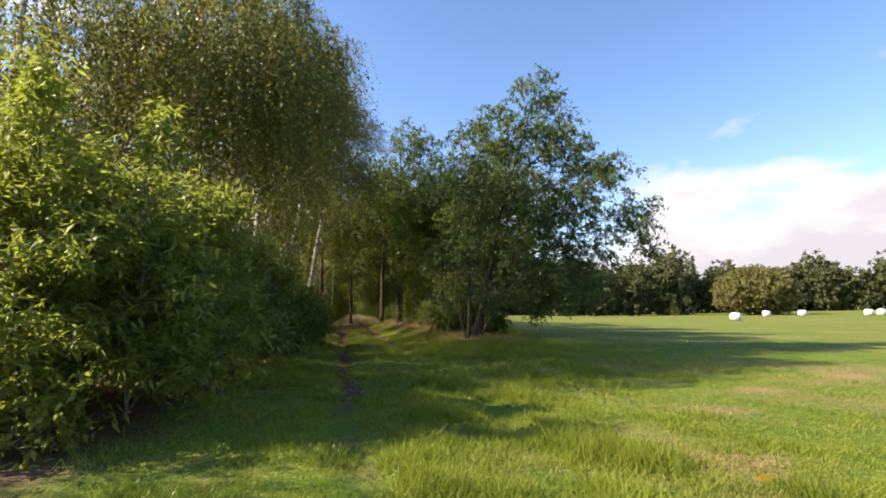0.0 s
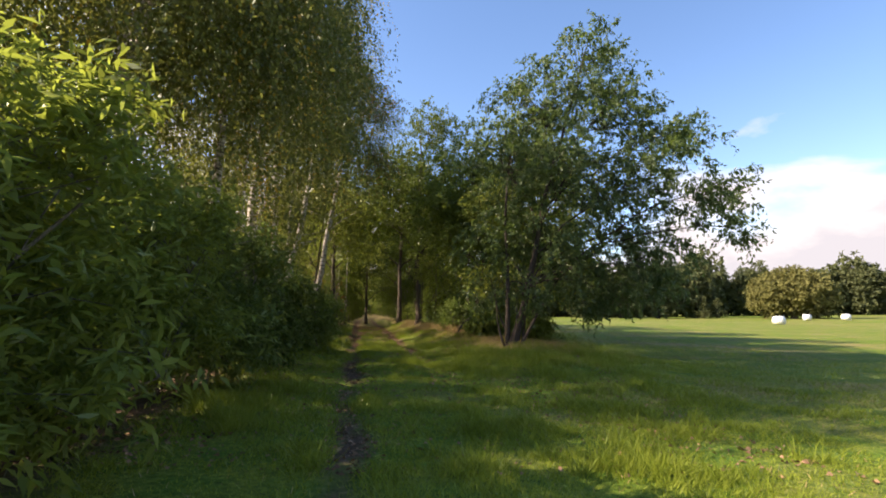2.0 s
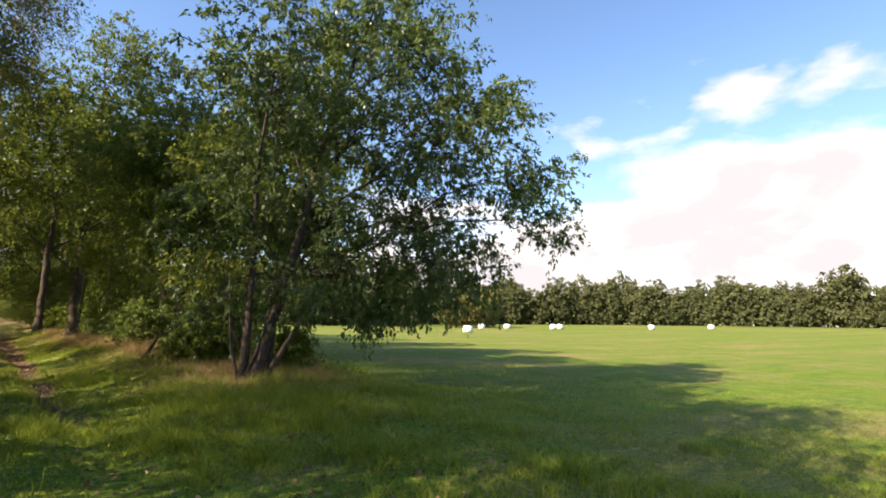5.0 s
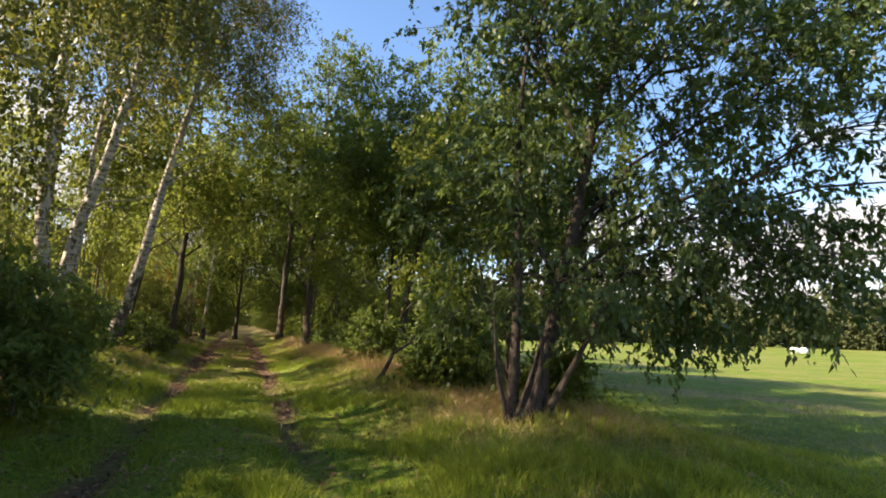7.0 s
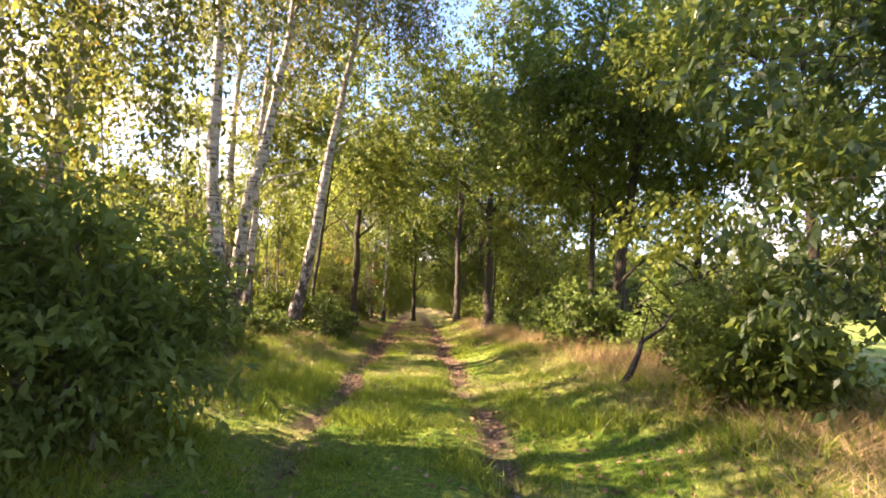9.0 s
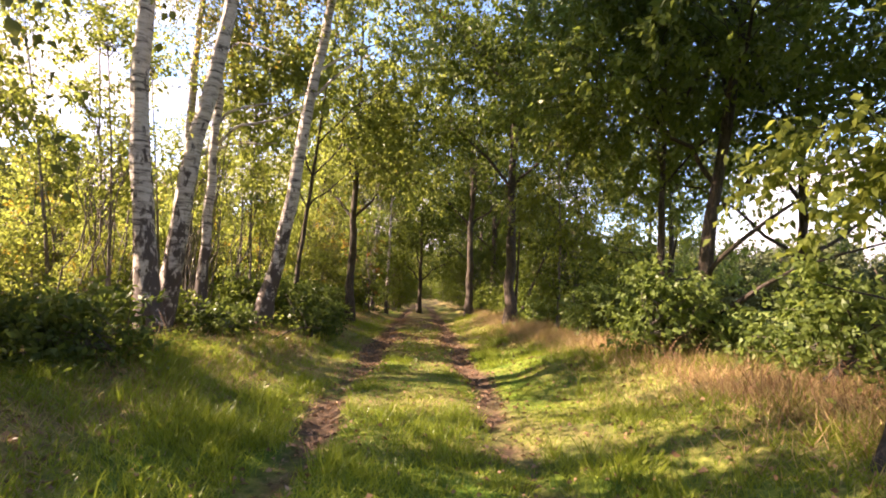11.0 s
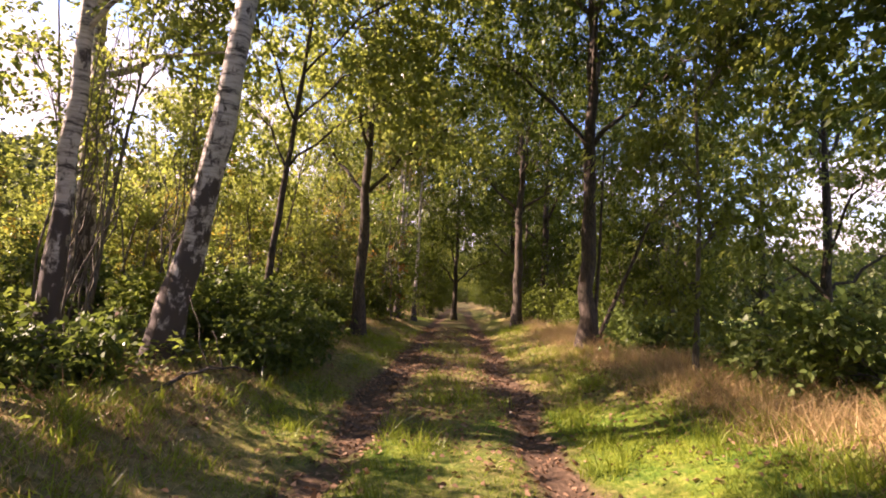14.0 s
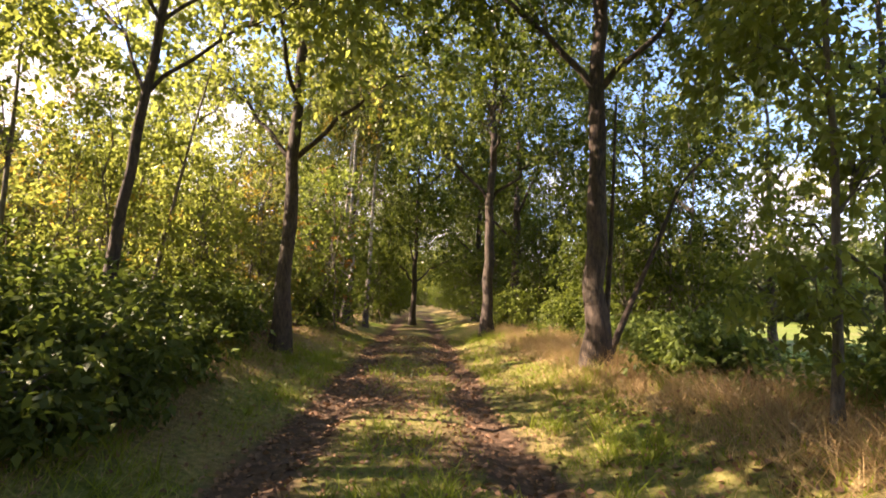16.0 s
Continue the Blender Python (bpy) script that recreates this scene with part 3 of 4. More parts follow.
def make_grass():
    rng = np.random.default_rng(3)
    bare = lambda x, y: np.clip(earth_at(x, y) * 2.2, 0, 1)
    near = lambda x, y: np.clip(1.25 - np.abs(lane_s(x, y) - 0.3) / 7.5, 0.05, 1) * np.clip(1.15 - y / 60, 0.2, 1)
    x, y = scatter(rng, 2200000, -10, 11, 0.3, 46, lambda x, y: (1 - bare(x, y)) * (1 - straw_at(x, y) * 0.8) * near(x, y) * (0.2 + 0.8 * lumps(x, y, 0)) * (1 - 0.5 * soft(26, 31, y)))
    h = 0.035 + 0.2 * lumps(x, y, 0) ** 3 * (1 - 0.55 * soft(2, 5, x)) + 0.05 * soft(1.3, 3, np.abs(lane_s(x, y))) * soft(10, 20, y)
    tagged(new("grass", raw_mesh("grass", *short_blades(rng, x, y, h, 0.0125, 0.65), GRASS)), "short green meadow grass beside the ruts", "grass", kind="stuff")
    x, y = scatter(rng, 1300000, -10, 11, 0.3, 46, lambda x, y: (1 - bare(x, y)) * np.clip(straw_at(x, y) * 1.5 - 0.12, 0.02, 1) * near(x, y))
    h = 0.05 + (0.08 + 0.1 * soft(0, 2, lane_s(x, y))) * soft(1.6, 3, np.abs(lane_s(x, y))) * soft(12, 22, y) * (0.4 + lumps(x, y, 0)) + 0.16 * soft(2, 3.2, lane_s(x, y)) * soft(27, 30, y) * np.clip(0.5 + wave(x, y, 1.4, 3.0), 0, 1)
    tagged(new("dry_grass", raw_mesh("dry_grass", *short_blades(rng, x, y, h, 0.009, 0.9), GRASS_DRY)), "dry straw-coloured grass on the verges", "grass", kind="stuff")
    tx, ty = scatter(rng, 8000, -9.5, 3, 8, 44, lambda x, y: (1 - bare(x, y)) * np.clip(lumps(x, y, 0) * 1.3 - 0.45, 0, 1) * (0.3 + 0.7 * soft(1.1, 1.8, np.abs(lane_s(x, y)))) * (1 - soft(4, 6, np.abs(lane_s(x, y)))))
    tx, ty = np.repeat(tx, 22), np.repeat(ty, 22)
    tx, ty = tx + rng.normal(0, 0.05, len(tx)), ty + rng.normal(0, 0.05, len(ty))
    tagged(new("grass_tufts", raw_mesh("grass_tufts", *blades(rng, tx, ty, rng.uniform(0.1, 0.25, len(tx)), 0.01, 0.7), GRASS)), "taller green grass tufts along the ruts and banks", "grass", kind="stuff")
    x, y = scatter(rng, 260000, -13, 3, 8, 46, lambda x, y: np.clip(earth_at(x, y) * 1.4, 0.0, 1) * (np.abs(lane_s(x, y)) < 1.6) * 0.5 + 0.05 * (np.abs(lane_s(x, y)) < 3.5) + 0.28 * soft(1.6, 2.8, -lane_s(x, y)) * (1 - soft(5, 7, -lane_s(x, y))) * np.clip(0.4 + wave(x, y, 1.7, 4.0), 0, 1) + (0.08 + 0.2 * soft(27, 31, y)) * soft(1.2, 2.5, lane_s(x, y)) * (1 - soft(5, 6, lane_s(x, y))))
    a = rng.uniform(0, 2 * np.pi, len(x))
    ax = unit(np.stack([np.cos(a), np.sin(a), rng.normal(0, 0.15, len(x))], 1))
    p = np.stack([x, y, ground_z(x, y) + 0.012], 1)
    tagged(new("leaf_litter", raw_mesh("leaf_litter", *kites(rng, p, ax, 0.06, 0.04, 0.2), LITTER)), "brown fallen leaves lying in the ruts", "fallen leaves", kind="stuff")
    x, y = scatter(rng, 45000, -11, 3, 19, 40, lambda x, y: (soft(2.6, 3.3, lane_s(x, y)) * (1 - soft(4.2, 5.5, lane_s(x, y))) + 0.8 * soft(2.4, 2.9, -lane_s(x, y)) * (1 - soft(3.2, 4.0, -lane_s(x, y)))) * np.clip(0.3 + wave(x, y, 1.6, 9.0), 0, 1))
    xs, ys = scatter(rng, 130000, -13, 6, 20, 48, lambda x, y: soft(3.4, 4.2, lane_s(x, y)) * (1 - soft(6, 8, lane_s(x, y))) * np.clip(0.35 + wave(x, y, 1.3, 2.0), 0, 1) + 0.9 * soft(2.2, 3.0, -lane_s(x, y)) * (1 - soft(4.5, 6, -lane_s(x, y))) * np.clip(0.35 + wave(x, y, 1.1, 6.0), 0, 1))
    hp = np.stack([xs, ys, ground_z(xs, ys) + rng.uniform(0.05, 0.65, len(xs)) * np.clip(0.5 + 0.6 * wave(xs, ys, 1.3, 2.0), 0.2, 1)], 1)
    ha = unit(rng.normal(size=(len(xs), 3)) * np.array([1, 1, 0.35]))
    tagged(new("herbs", raw_mesh("herbs", *kites(rng, hp, ha, 0.085, 0.042), LEAF_OAK)), "low green herbs and nettles along the thicket", "herbs", kind="stuff")
    tagged(new("dry_stalks", raw_mesh("dry_stalks", *blades(rng, x, y, rng.uniform(0.15, 0.5, len(x)), 0.007, 0.6), STALK)), "withered reddish-brown stalks at the thicket's foot", "dry stalks", kind="stuff")


make_grass()


# ---- things in the field ----
def make_bale(base, turn):
    bm = bmesh.new()
    bmesh.ops.create_cone(bm, cap_ends=True, segments=28, radius1=0.6, radius2=0.6, depth=1.2, matrix=Matrix.Rotation(radians(90), 4, "X"))
    bmesh.ops.bevel(bm, geom=[e for e in bm.edges if abs(e.verts[0].co.y - e.verts[1].co.y) < 1e-4 and abs(abs(e.verts[0].co.y) - 0.6) < 1e-3], offset=0.09, segments=3, affect="EDGES")
    for v in bm.verts:
        v.co.z *= 0.95
        v.co.x *= 1.03
    me = bpy.data.meshes.new("hay_bale")
    bm.to_mesh(me)
    bm.free()
    me.materials.append(WRAP)
    for p in me.polygons:
        p.use_smooth = True
    ob = new("hay_bale", me)
    ob.matrix_world = pose(base[0], base[1], float(ground_z(*base)) + 0.55, 0, 0, turn)
    return tagged(ob, "round hay bale wrapped in white plastic film", "hay bale", "hay bales in the meadow")


bale = make_bale((41.0, 70.6), 20)
for bx, by, turn in ((61, 95, 70), (67.8, 95, 10), (74, 87.5, 40), (78, 89.5, 95), (96, 80, 60), (112, 76, 15)):
    copy_thing(bale, pose(bx, by, float(ground_z(bx, by)) + 0.55, 0, 0, turn))

# round willow in the meadow and small firs
make_tree("willow_tree", "broad round yellow-green willow alone in the meadow", "tree", (69, 111), [(0, 0, 6)], 0.5,
          [(0, 0, 5.6, 8.2, 7.5, 5.0), (-4.6, 0, 3.9, 4.0, 3.9, 3.5), (4.8, 0, 3.9, 3.8, 3.9, 3.4), (0.5, 0, 7.6, 5.2, 4.6, 3.2)], BARK_GREY, LEAF_WILLOW,
          clumps=1500, twigs=3, per=5, leaf_size=(0.6, 0.35), reach=0.9, gaps=0.0, shell=0.3, seed=5, twiggy=0.0)
for i, (fx, fy, fh) in enumerate(((57, 124, 5.2), (60.5, 125, 5.6))):
    make_tree("young_fir", "small pointed dark fir at the meadow's edge", "tree", (fx, fy), [(0, 0, fh)], 0.1,
              [(0, 0, fh * 0.25, fh * 0.3, fh * 0.3, fh * 0.22), (0, 0, fh * 0.55, fh * 0.2, fh * 0.2, fh * 0.25), (0, 0, fh * 0.82, fh * 0.09, fh * 0.09, fh * 0.2)], BARK_OAK, LEAF_FAR,
              clumps=160, twigs=3, per=5, leaf_size=(0.4, 0.15), reach=0.5, gaps=0.0, seed=20 + i, twiggy=0.0, group="firs at the meadow's edge")


# far woods round the meadow
def make_far_woods():
    rng = np.random.default_rng(11)
    kinds = []
    for i in range(4):
        h = 13 + i * 1.2
        kinds.append(make_tree("far_tree", "distant dark green deciduous tree at the meadow's edge", "tree", (30 + i * 9, 128), [(0, 0, h * 0.8)], 0.3,
                               [(0, 0, h * 0.58, 4.6, 4.6, h * 0.34), (2.2, 1, h * 0.42, 3.4, 3, h * 0.3), (-2.4, -1, h * 0.45, 3.2, 3, h * 0.3), (0.4, 0, h * 0.22, 4.4, 4, h * 0.2)], BARK_OAK, LEAF_FAR,
                               clumps=300, twigs=3, per=5, leaf_size=(0.8, 0.5), reach=1.0, gaps=0.0, shell=0.35, seed=40 + i, twiggy=0.0, group="woods beyond the meadow"))
    edge = [(10, 140), (50, 150), (100, 158), (145, 140), (185, 110), (205, 65), (215, 10), (205, -50)]
    for a, b in zip(edge, edge[1:]):
        steps = int(math.dist(a, b) / 5.5)
        for k in range(steps):
            for row in range(3):
                u = (k + rng.uniform(0, 0.8)) / steps
                d = Vector((b[0] - a[0], b[1] - a[1])).normalized()
                x = a[0] + (b[0] - a[0]) * u + d.y * -1 * (-row * 6) + rng.uniform(-1, 1)
                y = a[1] + (b[1] - a[1]) * u + d.x * (row * 6) + rng.uniform(-1.5, 1.5)
                s = rng.uniform(0.72, 1.32)
                t = copy_thing(kinds[rng.integers(4)], pose(x, y, float(ground_z(x, y)) - 0.1, 0, 0, rng.uniform(0, 360)))
                t.scale = (s, s, s * rng.uniform(0.85, 1.1))
    for k in range(46):
        x, y, s = -44 - rng.uniform(0, 14), -30 + k * 4 + rng.uniform(-2, 2), rng.uniform(0.8, 1.1)
        copy_thing(kinds[rng.integers(4)], pose(x, y, float(ground_z(x, y)) - 0.1, 0, 0, rng.uniform(0, 360))).scale = (s, s, s)
    for k in range(14):
        x, y, s = -40 + k * 4 + rng.uniform(-2, 2), 140 + rng.uniform(-4, 8), rng.uniform(0.8, 1.1)
        copy_thing(kinds[rng.integers(4)], pose(x, y, float(ground_z(x, y)) - 0.1, 0, 0, rng.uniform(0, 360))).scale = (s, s, s)


make_far_woods()

# ---- the cherry tree at the lane's mouth ----
make_tree("cherry_tree", "broad dark-leaved cherry tree with branches sweeping low over the meadow", "tree", (1.15, 19.3),
          [(0.38, 0, 1.4), (0.72, 0, 2.9), (1.1, 0, 5.0), (1.9, 0.2, 7.5), (2.6, 0.3, 10.0)], 0.12,
          [(2.7, 0.3, 9.4, 1.4, 1.5, 1.5), (1.0, 0, 7.7, 2.0, 2, 1.7), (3.5, 0, 7.8, 1.6, 1.8, 1.4), (-0.2, 0, 5.7, 1.8, 2.2, 1.9), (2.0, -0.4, 5.7, 2.2, 2.6, 1.9), (4.2, -0.6, 5.3, 1.7, 2.1, 1.4),
           (5.4, -1.4, 4.5, 1.4, 1.6, 0.9), (4.0, 0.3, 3.3, 1.9, 2.2, 1.3), (1.5, 0.2, 3.5, 2.3, 2.4, 1.5), (-0.5, 0.7, 3.3, 1.3, 1.4, 1.5), (3.0, 0.6, 1.9, 1.6, 1.8, 0.9), (-0.4, 0.8, 1.8, 1.1, 0.9, 0.8), (6.0, -1.7, 3.5, 0.6, 0.8, 0.7), (5.0, -0.8, 6.4, 1.2, 1.3, 0.7), (3.9, -1.2, 2.4, 0.9, 0.9, 0.9),
           (0.6, -0.7, 1.75, 1.0, 0.7, 0.6), (1.8, -0.6, 2.1, 1.1, 0.8, 0.8)],
          BARK_CHERRY, LEAF_CHERRY, clumps=1400, twigs=4, per=12, leaf_size=(0.122, 0.056), reach=0.48, droop=0.5, gaps=0.67, seed=2, limb_r=0.3,
          forks=(([(-0.15, 0.1, 0), (-0.12, 0, 2), (-0.2, 0, 4.2), (0.0, 0, 6.4)], 0.085), ([(0.2, -0.1, 0), (0.55, -0.2, 0.7), (1.4, -0.2, 2.2), (2.6, -0.4, 3.0)], 0.055), ([(0.1, 0.2, 0), (-0.35, 0.2, 0.9), (-0.7, 0.2, 2.4)], 0.04),
                 ([(-0.25, -0.1, 0), (-0.45, -0.15, 0.7), (-0.55, -0.2, 1.9)], 0.04), ([(0.0, -0.2, 0), (0.12, -0.3, 0.8), (0.1, -0.35, 1.8)], 0.045), ([(0.3, 0.1, 0), (0.42, 0.2, 1.0), (0.55, 0.3, 2.4)], 0.05)))
for i, (x, y, w, h) in enumerate(((0.4, 21.2, 0.6, 0.9), (1.9, 20.2, 0.6, 0.8), (0.9, 22.4, 0.8, 1.5))):
    make_shrub("sucker_bush", "low leafy suckers round the cherry tree's foot", "shrub", (x, y), [(0, 0, h * 0.45, w, w * 0.8, h * 0.42), (0.2, 0.1, h * 0.7, w * 0.6, w * 0.6, h * 0.35)],
               LEAF_OAK, clumps=120, twigs=4, per=9, leaf_size=(0.1, 0.05), reach=0.35, seed=700 + i, stems=8, stem_r=0.01, gaps=0.35, group="suckers round the cherry tree")

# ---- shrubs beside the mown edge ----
# LEAF_DARK entries have the birches' shade put into their leaf colour.
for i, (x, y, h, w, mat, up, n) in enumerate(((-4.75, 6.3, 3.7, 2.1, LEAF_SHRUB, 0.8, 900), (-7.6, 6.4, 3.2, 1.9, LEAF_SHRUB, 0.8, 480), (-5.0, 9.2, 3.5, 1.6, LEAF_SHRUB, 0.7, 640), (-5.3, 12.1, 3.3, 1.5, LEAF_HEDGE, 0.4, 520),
                                              # The (-7.2, 17.3) shrub is added to cast shade on the lane.
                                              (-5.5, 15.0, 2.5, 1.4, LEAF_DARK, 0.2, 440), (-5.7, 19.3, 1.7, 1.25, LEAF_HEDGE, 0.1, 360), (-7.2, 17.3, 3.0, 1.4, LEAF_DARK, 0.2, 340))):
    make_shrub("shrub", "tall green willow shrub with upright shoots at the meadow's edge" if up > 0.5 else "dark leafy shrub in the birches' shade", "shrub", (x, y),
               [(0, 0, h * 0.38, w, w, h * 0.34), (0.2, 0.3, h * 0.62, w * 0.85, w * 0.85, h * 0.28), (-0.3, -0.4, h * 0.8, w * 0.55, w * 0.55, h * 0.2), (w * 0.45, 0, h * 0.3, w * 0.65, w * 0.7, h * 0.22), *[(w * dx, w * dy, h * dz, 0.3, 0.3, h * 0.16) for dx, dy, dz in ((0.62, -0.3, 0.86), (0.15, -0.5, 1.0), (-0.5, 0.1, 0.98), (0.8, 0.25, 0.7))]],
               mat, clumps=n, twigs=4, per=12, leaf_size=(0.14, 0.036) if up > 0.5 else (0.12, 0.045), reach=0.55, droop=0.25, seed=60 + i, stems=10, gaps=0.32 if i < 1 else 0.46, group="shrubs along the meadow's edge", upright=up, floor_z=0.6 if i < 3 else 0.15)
for i, (x, y) in enumerate(((-4.0, 4.9), (-5.0, 5.0), (-4.3, 8.0))):
    make_shrub("nettle_clump", "low leafy nettle clump under the shrubs", "plant", (x, y), [(0, 0, 0.35, 0.5, 0.45, 0.35), (0.2, 0.1, 0.55, 0.35, 0.35, 0.3)], LEAF_SHRUB, clumps=50, twigs=3, per=7, leaf_size=(0.1, 0.05), reach=0.25, seed=80 + i, stems=6, stem_r=0.006, group="nettles under the shrubs")


# Bushes added to darken the hollow; its shade is in their leaf colour.
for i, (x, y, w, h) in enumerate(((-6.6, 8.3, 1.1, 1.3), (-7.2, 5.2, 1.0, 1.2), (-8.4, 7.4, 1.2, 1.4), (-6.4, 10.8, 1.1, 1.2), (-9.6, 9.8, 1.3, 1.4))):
    make_shrub("hollow_filler_bush", "low filler bush with shade-dark leaves, closing the hollow behind the willow shrubs", "shrub", (x, y), [(0, 0, h * 0.45, w, w, h * 0.45), (0.3, 0.2, h * 0.6, w * 0.6, w * 0.6, h * 0.4)], LEAF_DARK, clumps=150, twigs=4, per=9, leaf_size=(0.11, 0.055), reach=0.4, seed=90 + i, stems=6, stem_r=0.012, group="thicket behind the shrubs")


# ---- birches ----
def birch(x, y, h, lean, r, seed, weep=0.8, crown_z=0.62, spread_r=2.8, clumps=420, label="tall white-barked birch with thin drooping branches", leaf=None, extra=(0.12, None), low=()):
    lx, ly = lean
    top = (lx * h, ly * h, h)
    return make_tree("birch_tree", label, "tree", (x, y), [(lx * h * 0.25, ly * h * 0.25, h * 0.25), (lx * h * 0.6, ly * h * 0.6, h * 0.6), top], r,
                     [(top[0] * 0.95, top[1], h * 0.92, spread_r * 0.55, spread_r * 0.55, h * 0.12), (top[0] * 0.8 + spread_r * 0.4, top[1] + 0.4, h * 0.75, spread_r * 0.8, spread_r * 0.8, h * 0.15),
                      (top[0] * 0.8 - spread_r * 0.4, top[1] - 0.4, h * 0.72, spread_r * 0.8, spread_r * 0.8, h * 0.15), (top[0] * 0.7 + spread_r * 0.5, top[1] - 0.8, h * crown_z * 0.85, spread_r * 0.7, spread_r * 0.9, h * 0.13),
                      (top[0] * 0.7 - spread_r * 0.5, top[1] + 0.8, h * crown_z * 0.85, spread_r * 0.7, spread_r * 0.9, h * 0.13), *low],
                     BARK_BIRCH, leaf or LEAF_BIRCH, clumps=clumps, twigs=4, per=32 if weep > 0.6 else 18, leaf_size=(0.088, 0.056) if weep > 0.6 else (0.085, 0.055), reach=0.8 if weep > 0.6 else 0.75, droop=0.3, weep=weep, gaps=0.56 if weep > 0.6 else 0.48, seed=seed, limb_r=0.28,
                     extra=(0.03 if weep > 0.6 else extra[0], LEAF_GOLD), group="birches beside the lane", twiggy=0.2)


def placed_birch(x, y, line, r, seed, spread_r=2.2, clumps=420, weep=0.4, forks=()):
    """A birch whose trunk follows the given line."""
    ex, ey, h = line[-1]
    return make_tree("birch_tree", "white-barked birch with black cracked foot beside the lane", "tree", (x, y), line, r,
                     [(ex, ey, h * 0.95, spread_r * 0.6, spread_r * 0.6, h * 0.1), (ex * 0.9 + 0.9, ey + 0.5, h * 0.8, spread_r * 0.8, spread_r * 0.8, h * 0.11),
                      (ex * 0.9 - 0.9, ey - 0.5, h * 0.77, spread_r * 0.8, spread_r * 0.8, h * 0.11), (ex * 0.8 + 1.3, ey - 0.6, h * 0.62, spread_r * 0.6, spread_r * 0.7, h * 0.08)],
                     BARK_BIRCH, LEAF_BIRCH, clumps=clumps, twigs=5, per=14, leaf_size=(0.085, 0.055), reach=0.75, droop=0.3, weep=weep, gaps=0.35, seed=seed, limb_r=0.26, extra=(0.15, LEAF_RUST if seed == 101 else LEAF_GOLD), group="birches beside the lane", twiggy=0.3, sides=12, forks=forks)


placed_birch(-8.22, 29.3, [(0.2, 0, 0.9), (0.42, 0, 2.3), (0.64, 0, 3.8), (0.98, 0, 5.9), (1.6, 0.1, 10), (2.0, 0.2, 15)], 0.17, 101,
             forks=(([(0.8, 0, 5.0), (1.35, -0.1, 5.47), (1.62, -0.15, 5.64), (2.3, -0.2, 6.0)], 0.035), ([(0.95, 0, 5.7), (1.43, 0.1, 6.04), (1.75, 0.1, 6.22), (2.4, 0.2, 6.4)], 0.035)))
placed_birch(-8.95, 27.05, [(0.28, 0, 1.1), (0.38, 0, 3.1), (0.78, 0, 4.6), (1.3, 0, 8), (1.6, 0, 15.5)], 0.18, 102)
placed_birch(-8.5, 26.5, [(-0.12, 0, 0.6), (-0.4, 0, 2.2), (-0.62, 0, 4.3), (-0.8, 0, 9), (-0.6, 0, 16)], 0.19, 103)
placed_birch(-11.3, 30.7, [(0.2, 0.0, 1.46), (0.02, 0.0, 3.44), (0.1, 0.0, 4.42), (-0.08, 0.0, 5.26), (0.12000000000000001, 0.1, 13.0)], 0.17, 118, 1.8, 260, forks=(([(0.27, 0.0, 4.36), (0.86, 0.0, 4.44), (1.15, 0.0, 4.63), (1.76, 0.0, 4.6), (2.43, 0.0, 4.61)], 0.06),))
placed_birch(-9.4, 28.8, [(0.1, 0, 2), (0.12, 0, 5), (0.4, 0, 13)], 0.12, 108, 1.8, 200,
             forks=(([(0.12, 0, 3.9), (0.62, 0, 4.4), (1.07, 0.1, 4.46), (1.62, 0.1, 4.59), (2.1, 0.2, 4.9)], 0.035), ([(0.1, 0, 4.2), (0.31, 0, 4.68), (0.92, 0.1, 4.86), (1.6, 0.2, 4.96), (2.2, 0.3, 5.3)], 0.03), ([(0.0, 0, 5.9), (0.46, 0, 6.25), (1.05, 0, 6.11), (1.75, -0.1, 5.84)], 0.028)))
birch(-6.6, 15.5, 13.5, (0.02, 0.0), 0.16, 104, 0.9, 0.74, 2.9, 480, "tall weeping birch above the shrubs")
birch(-6.9, 12.4, 12.2, (0.02, 0.0), 0.2, 105, 0.9, 0.74, 3.1, 480, "tall weeping birch above the shrubs")
birch(-7.6, 20.0, 16.5, (0.03, 0.0), 0.2, 106, 0.9, 0.55, 3.2, 380, "tall weeping birch above the shrubs",
      low=((0.9, -0.8, 4.6, 1.4, 1.6, 1.4), (-0.8, -2.0, 4.8, 1.6, 1.6, 1.6), (0.6, 1.6, 5.4, 1.4, 1.4, 1.5)))
birch(-9.4, 22.6, 17, (0.05, 0.02), 0.16, 107, 0.8, 0.55, 3.2, 320, low=((-0.4, -1.0, 5.0, 1.8, 1.8, 1.8), (-2.0, 0.5, 4.6, 1.7, 1.7, 1.8)))
birch(-8.4, 9.2, 9.6, (0.02, 0.0), 0.14, 119, 0.9, 0.62, 2.3, 200, "weeping birch rising behind the willow shrubs")
# Unseen birch outside the view, placed only for the shadow it casts.
birch(-13.0, 1.0, 9.6, (0.0, 0.0), 0.13, 117, 0.5, 0.6, 2.2, 300)
for i, (x, y) in enumerate(((-10.8, 45.7), (-11.3, 46.2), (-10.5, 47.5), (-11.6, 48.3))):
    birch(x, y, 13, (0.01 + 0.03 * (i % 2), 0.0), 0.1, 110 + i, 0.3, 0.8, 1.8, 160)


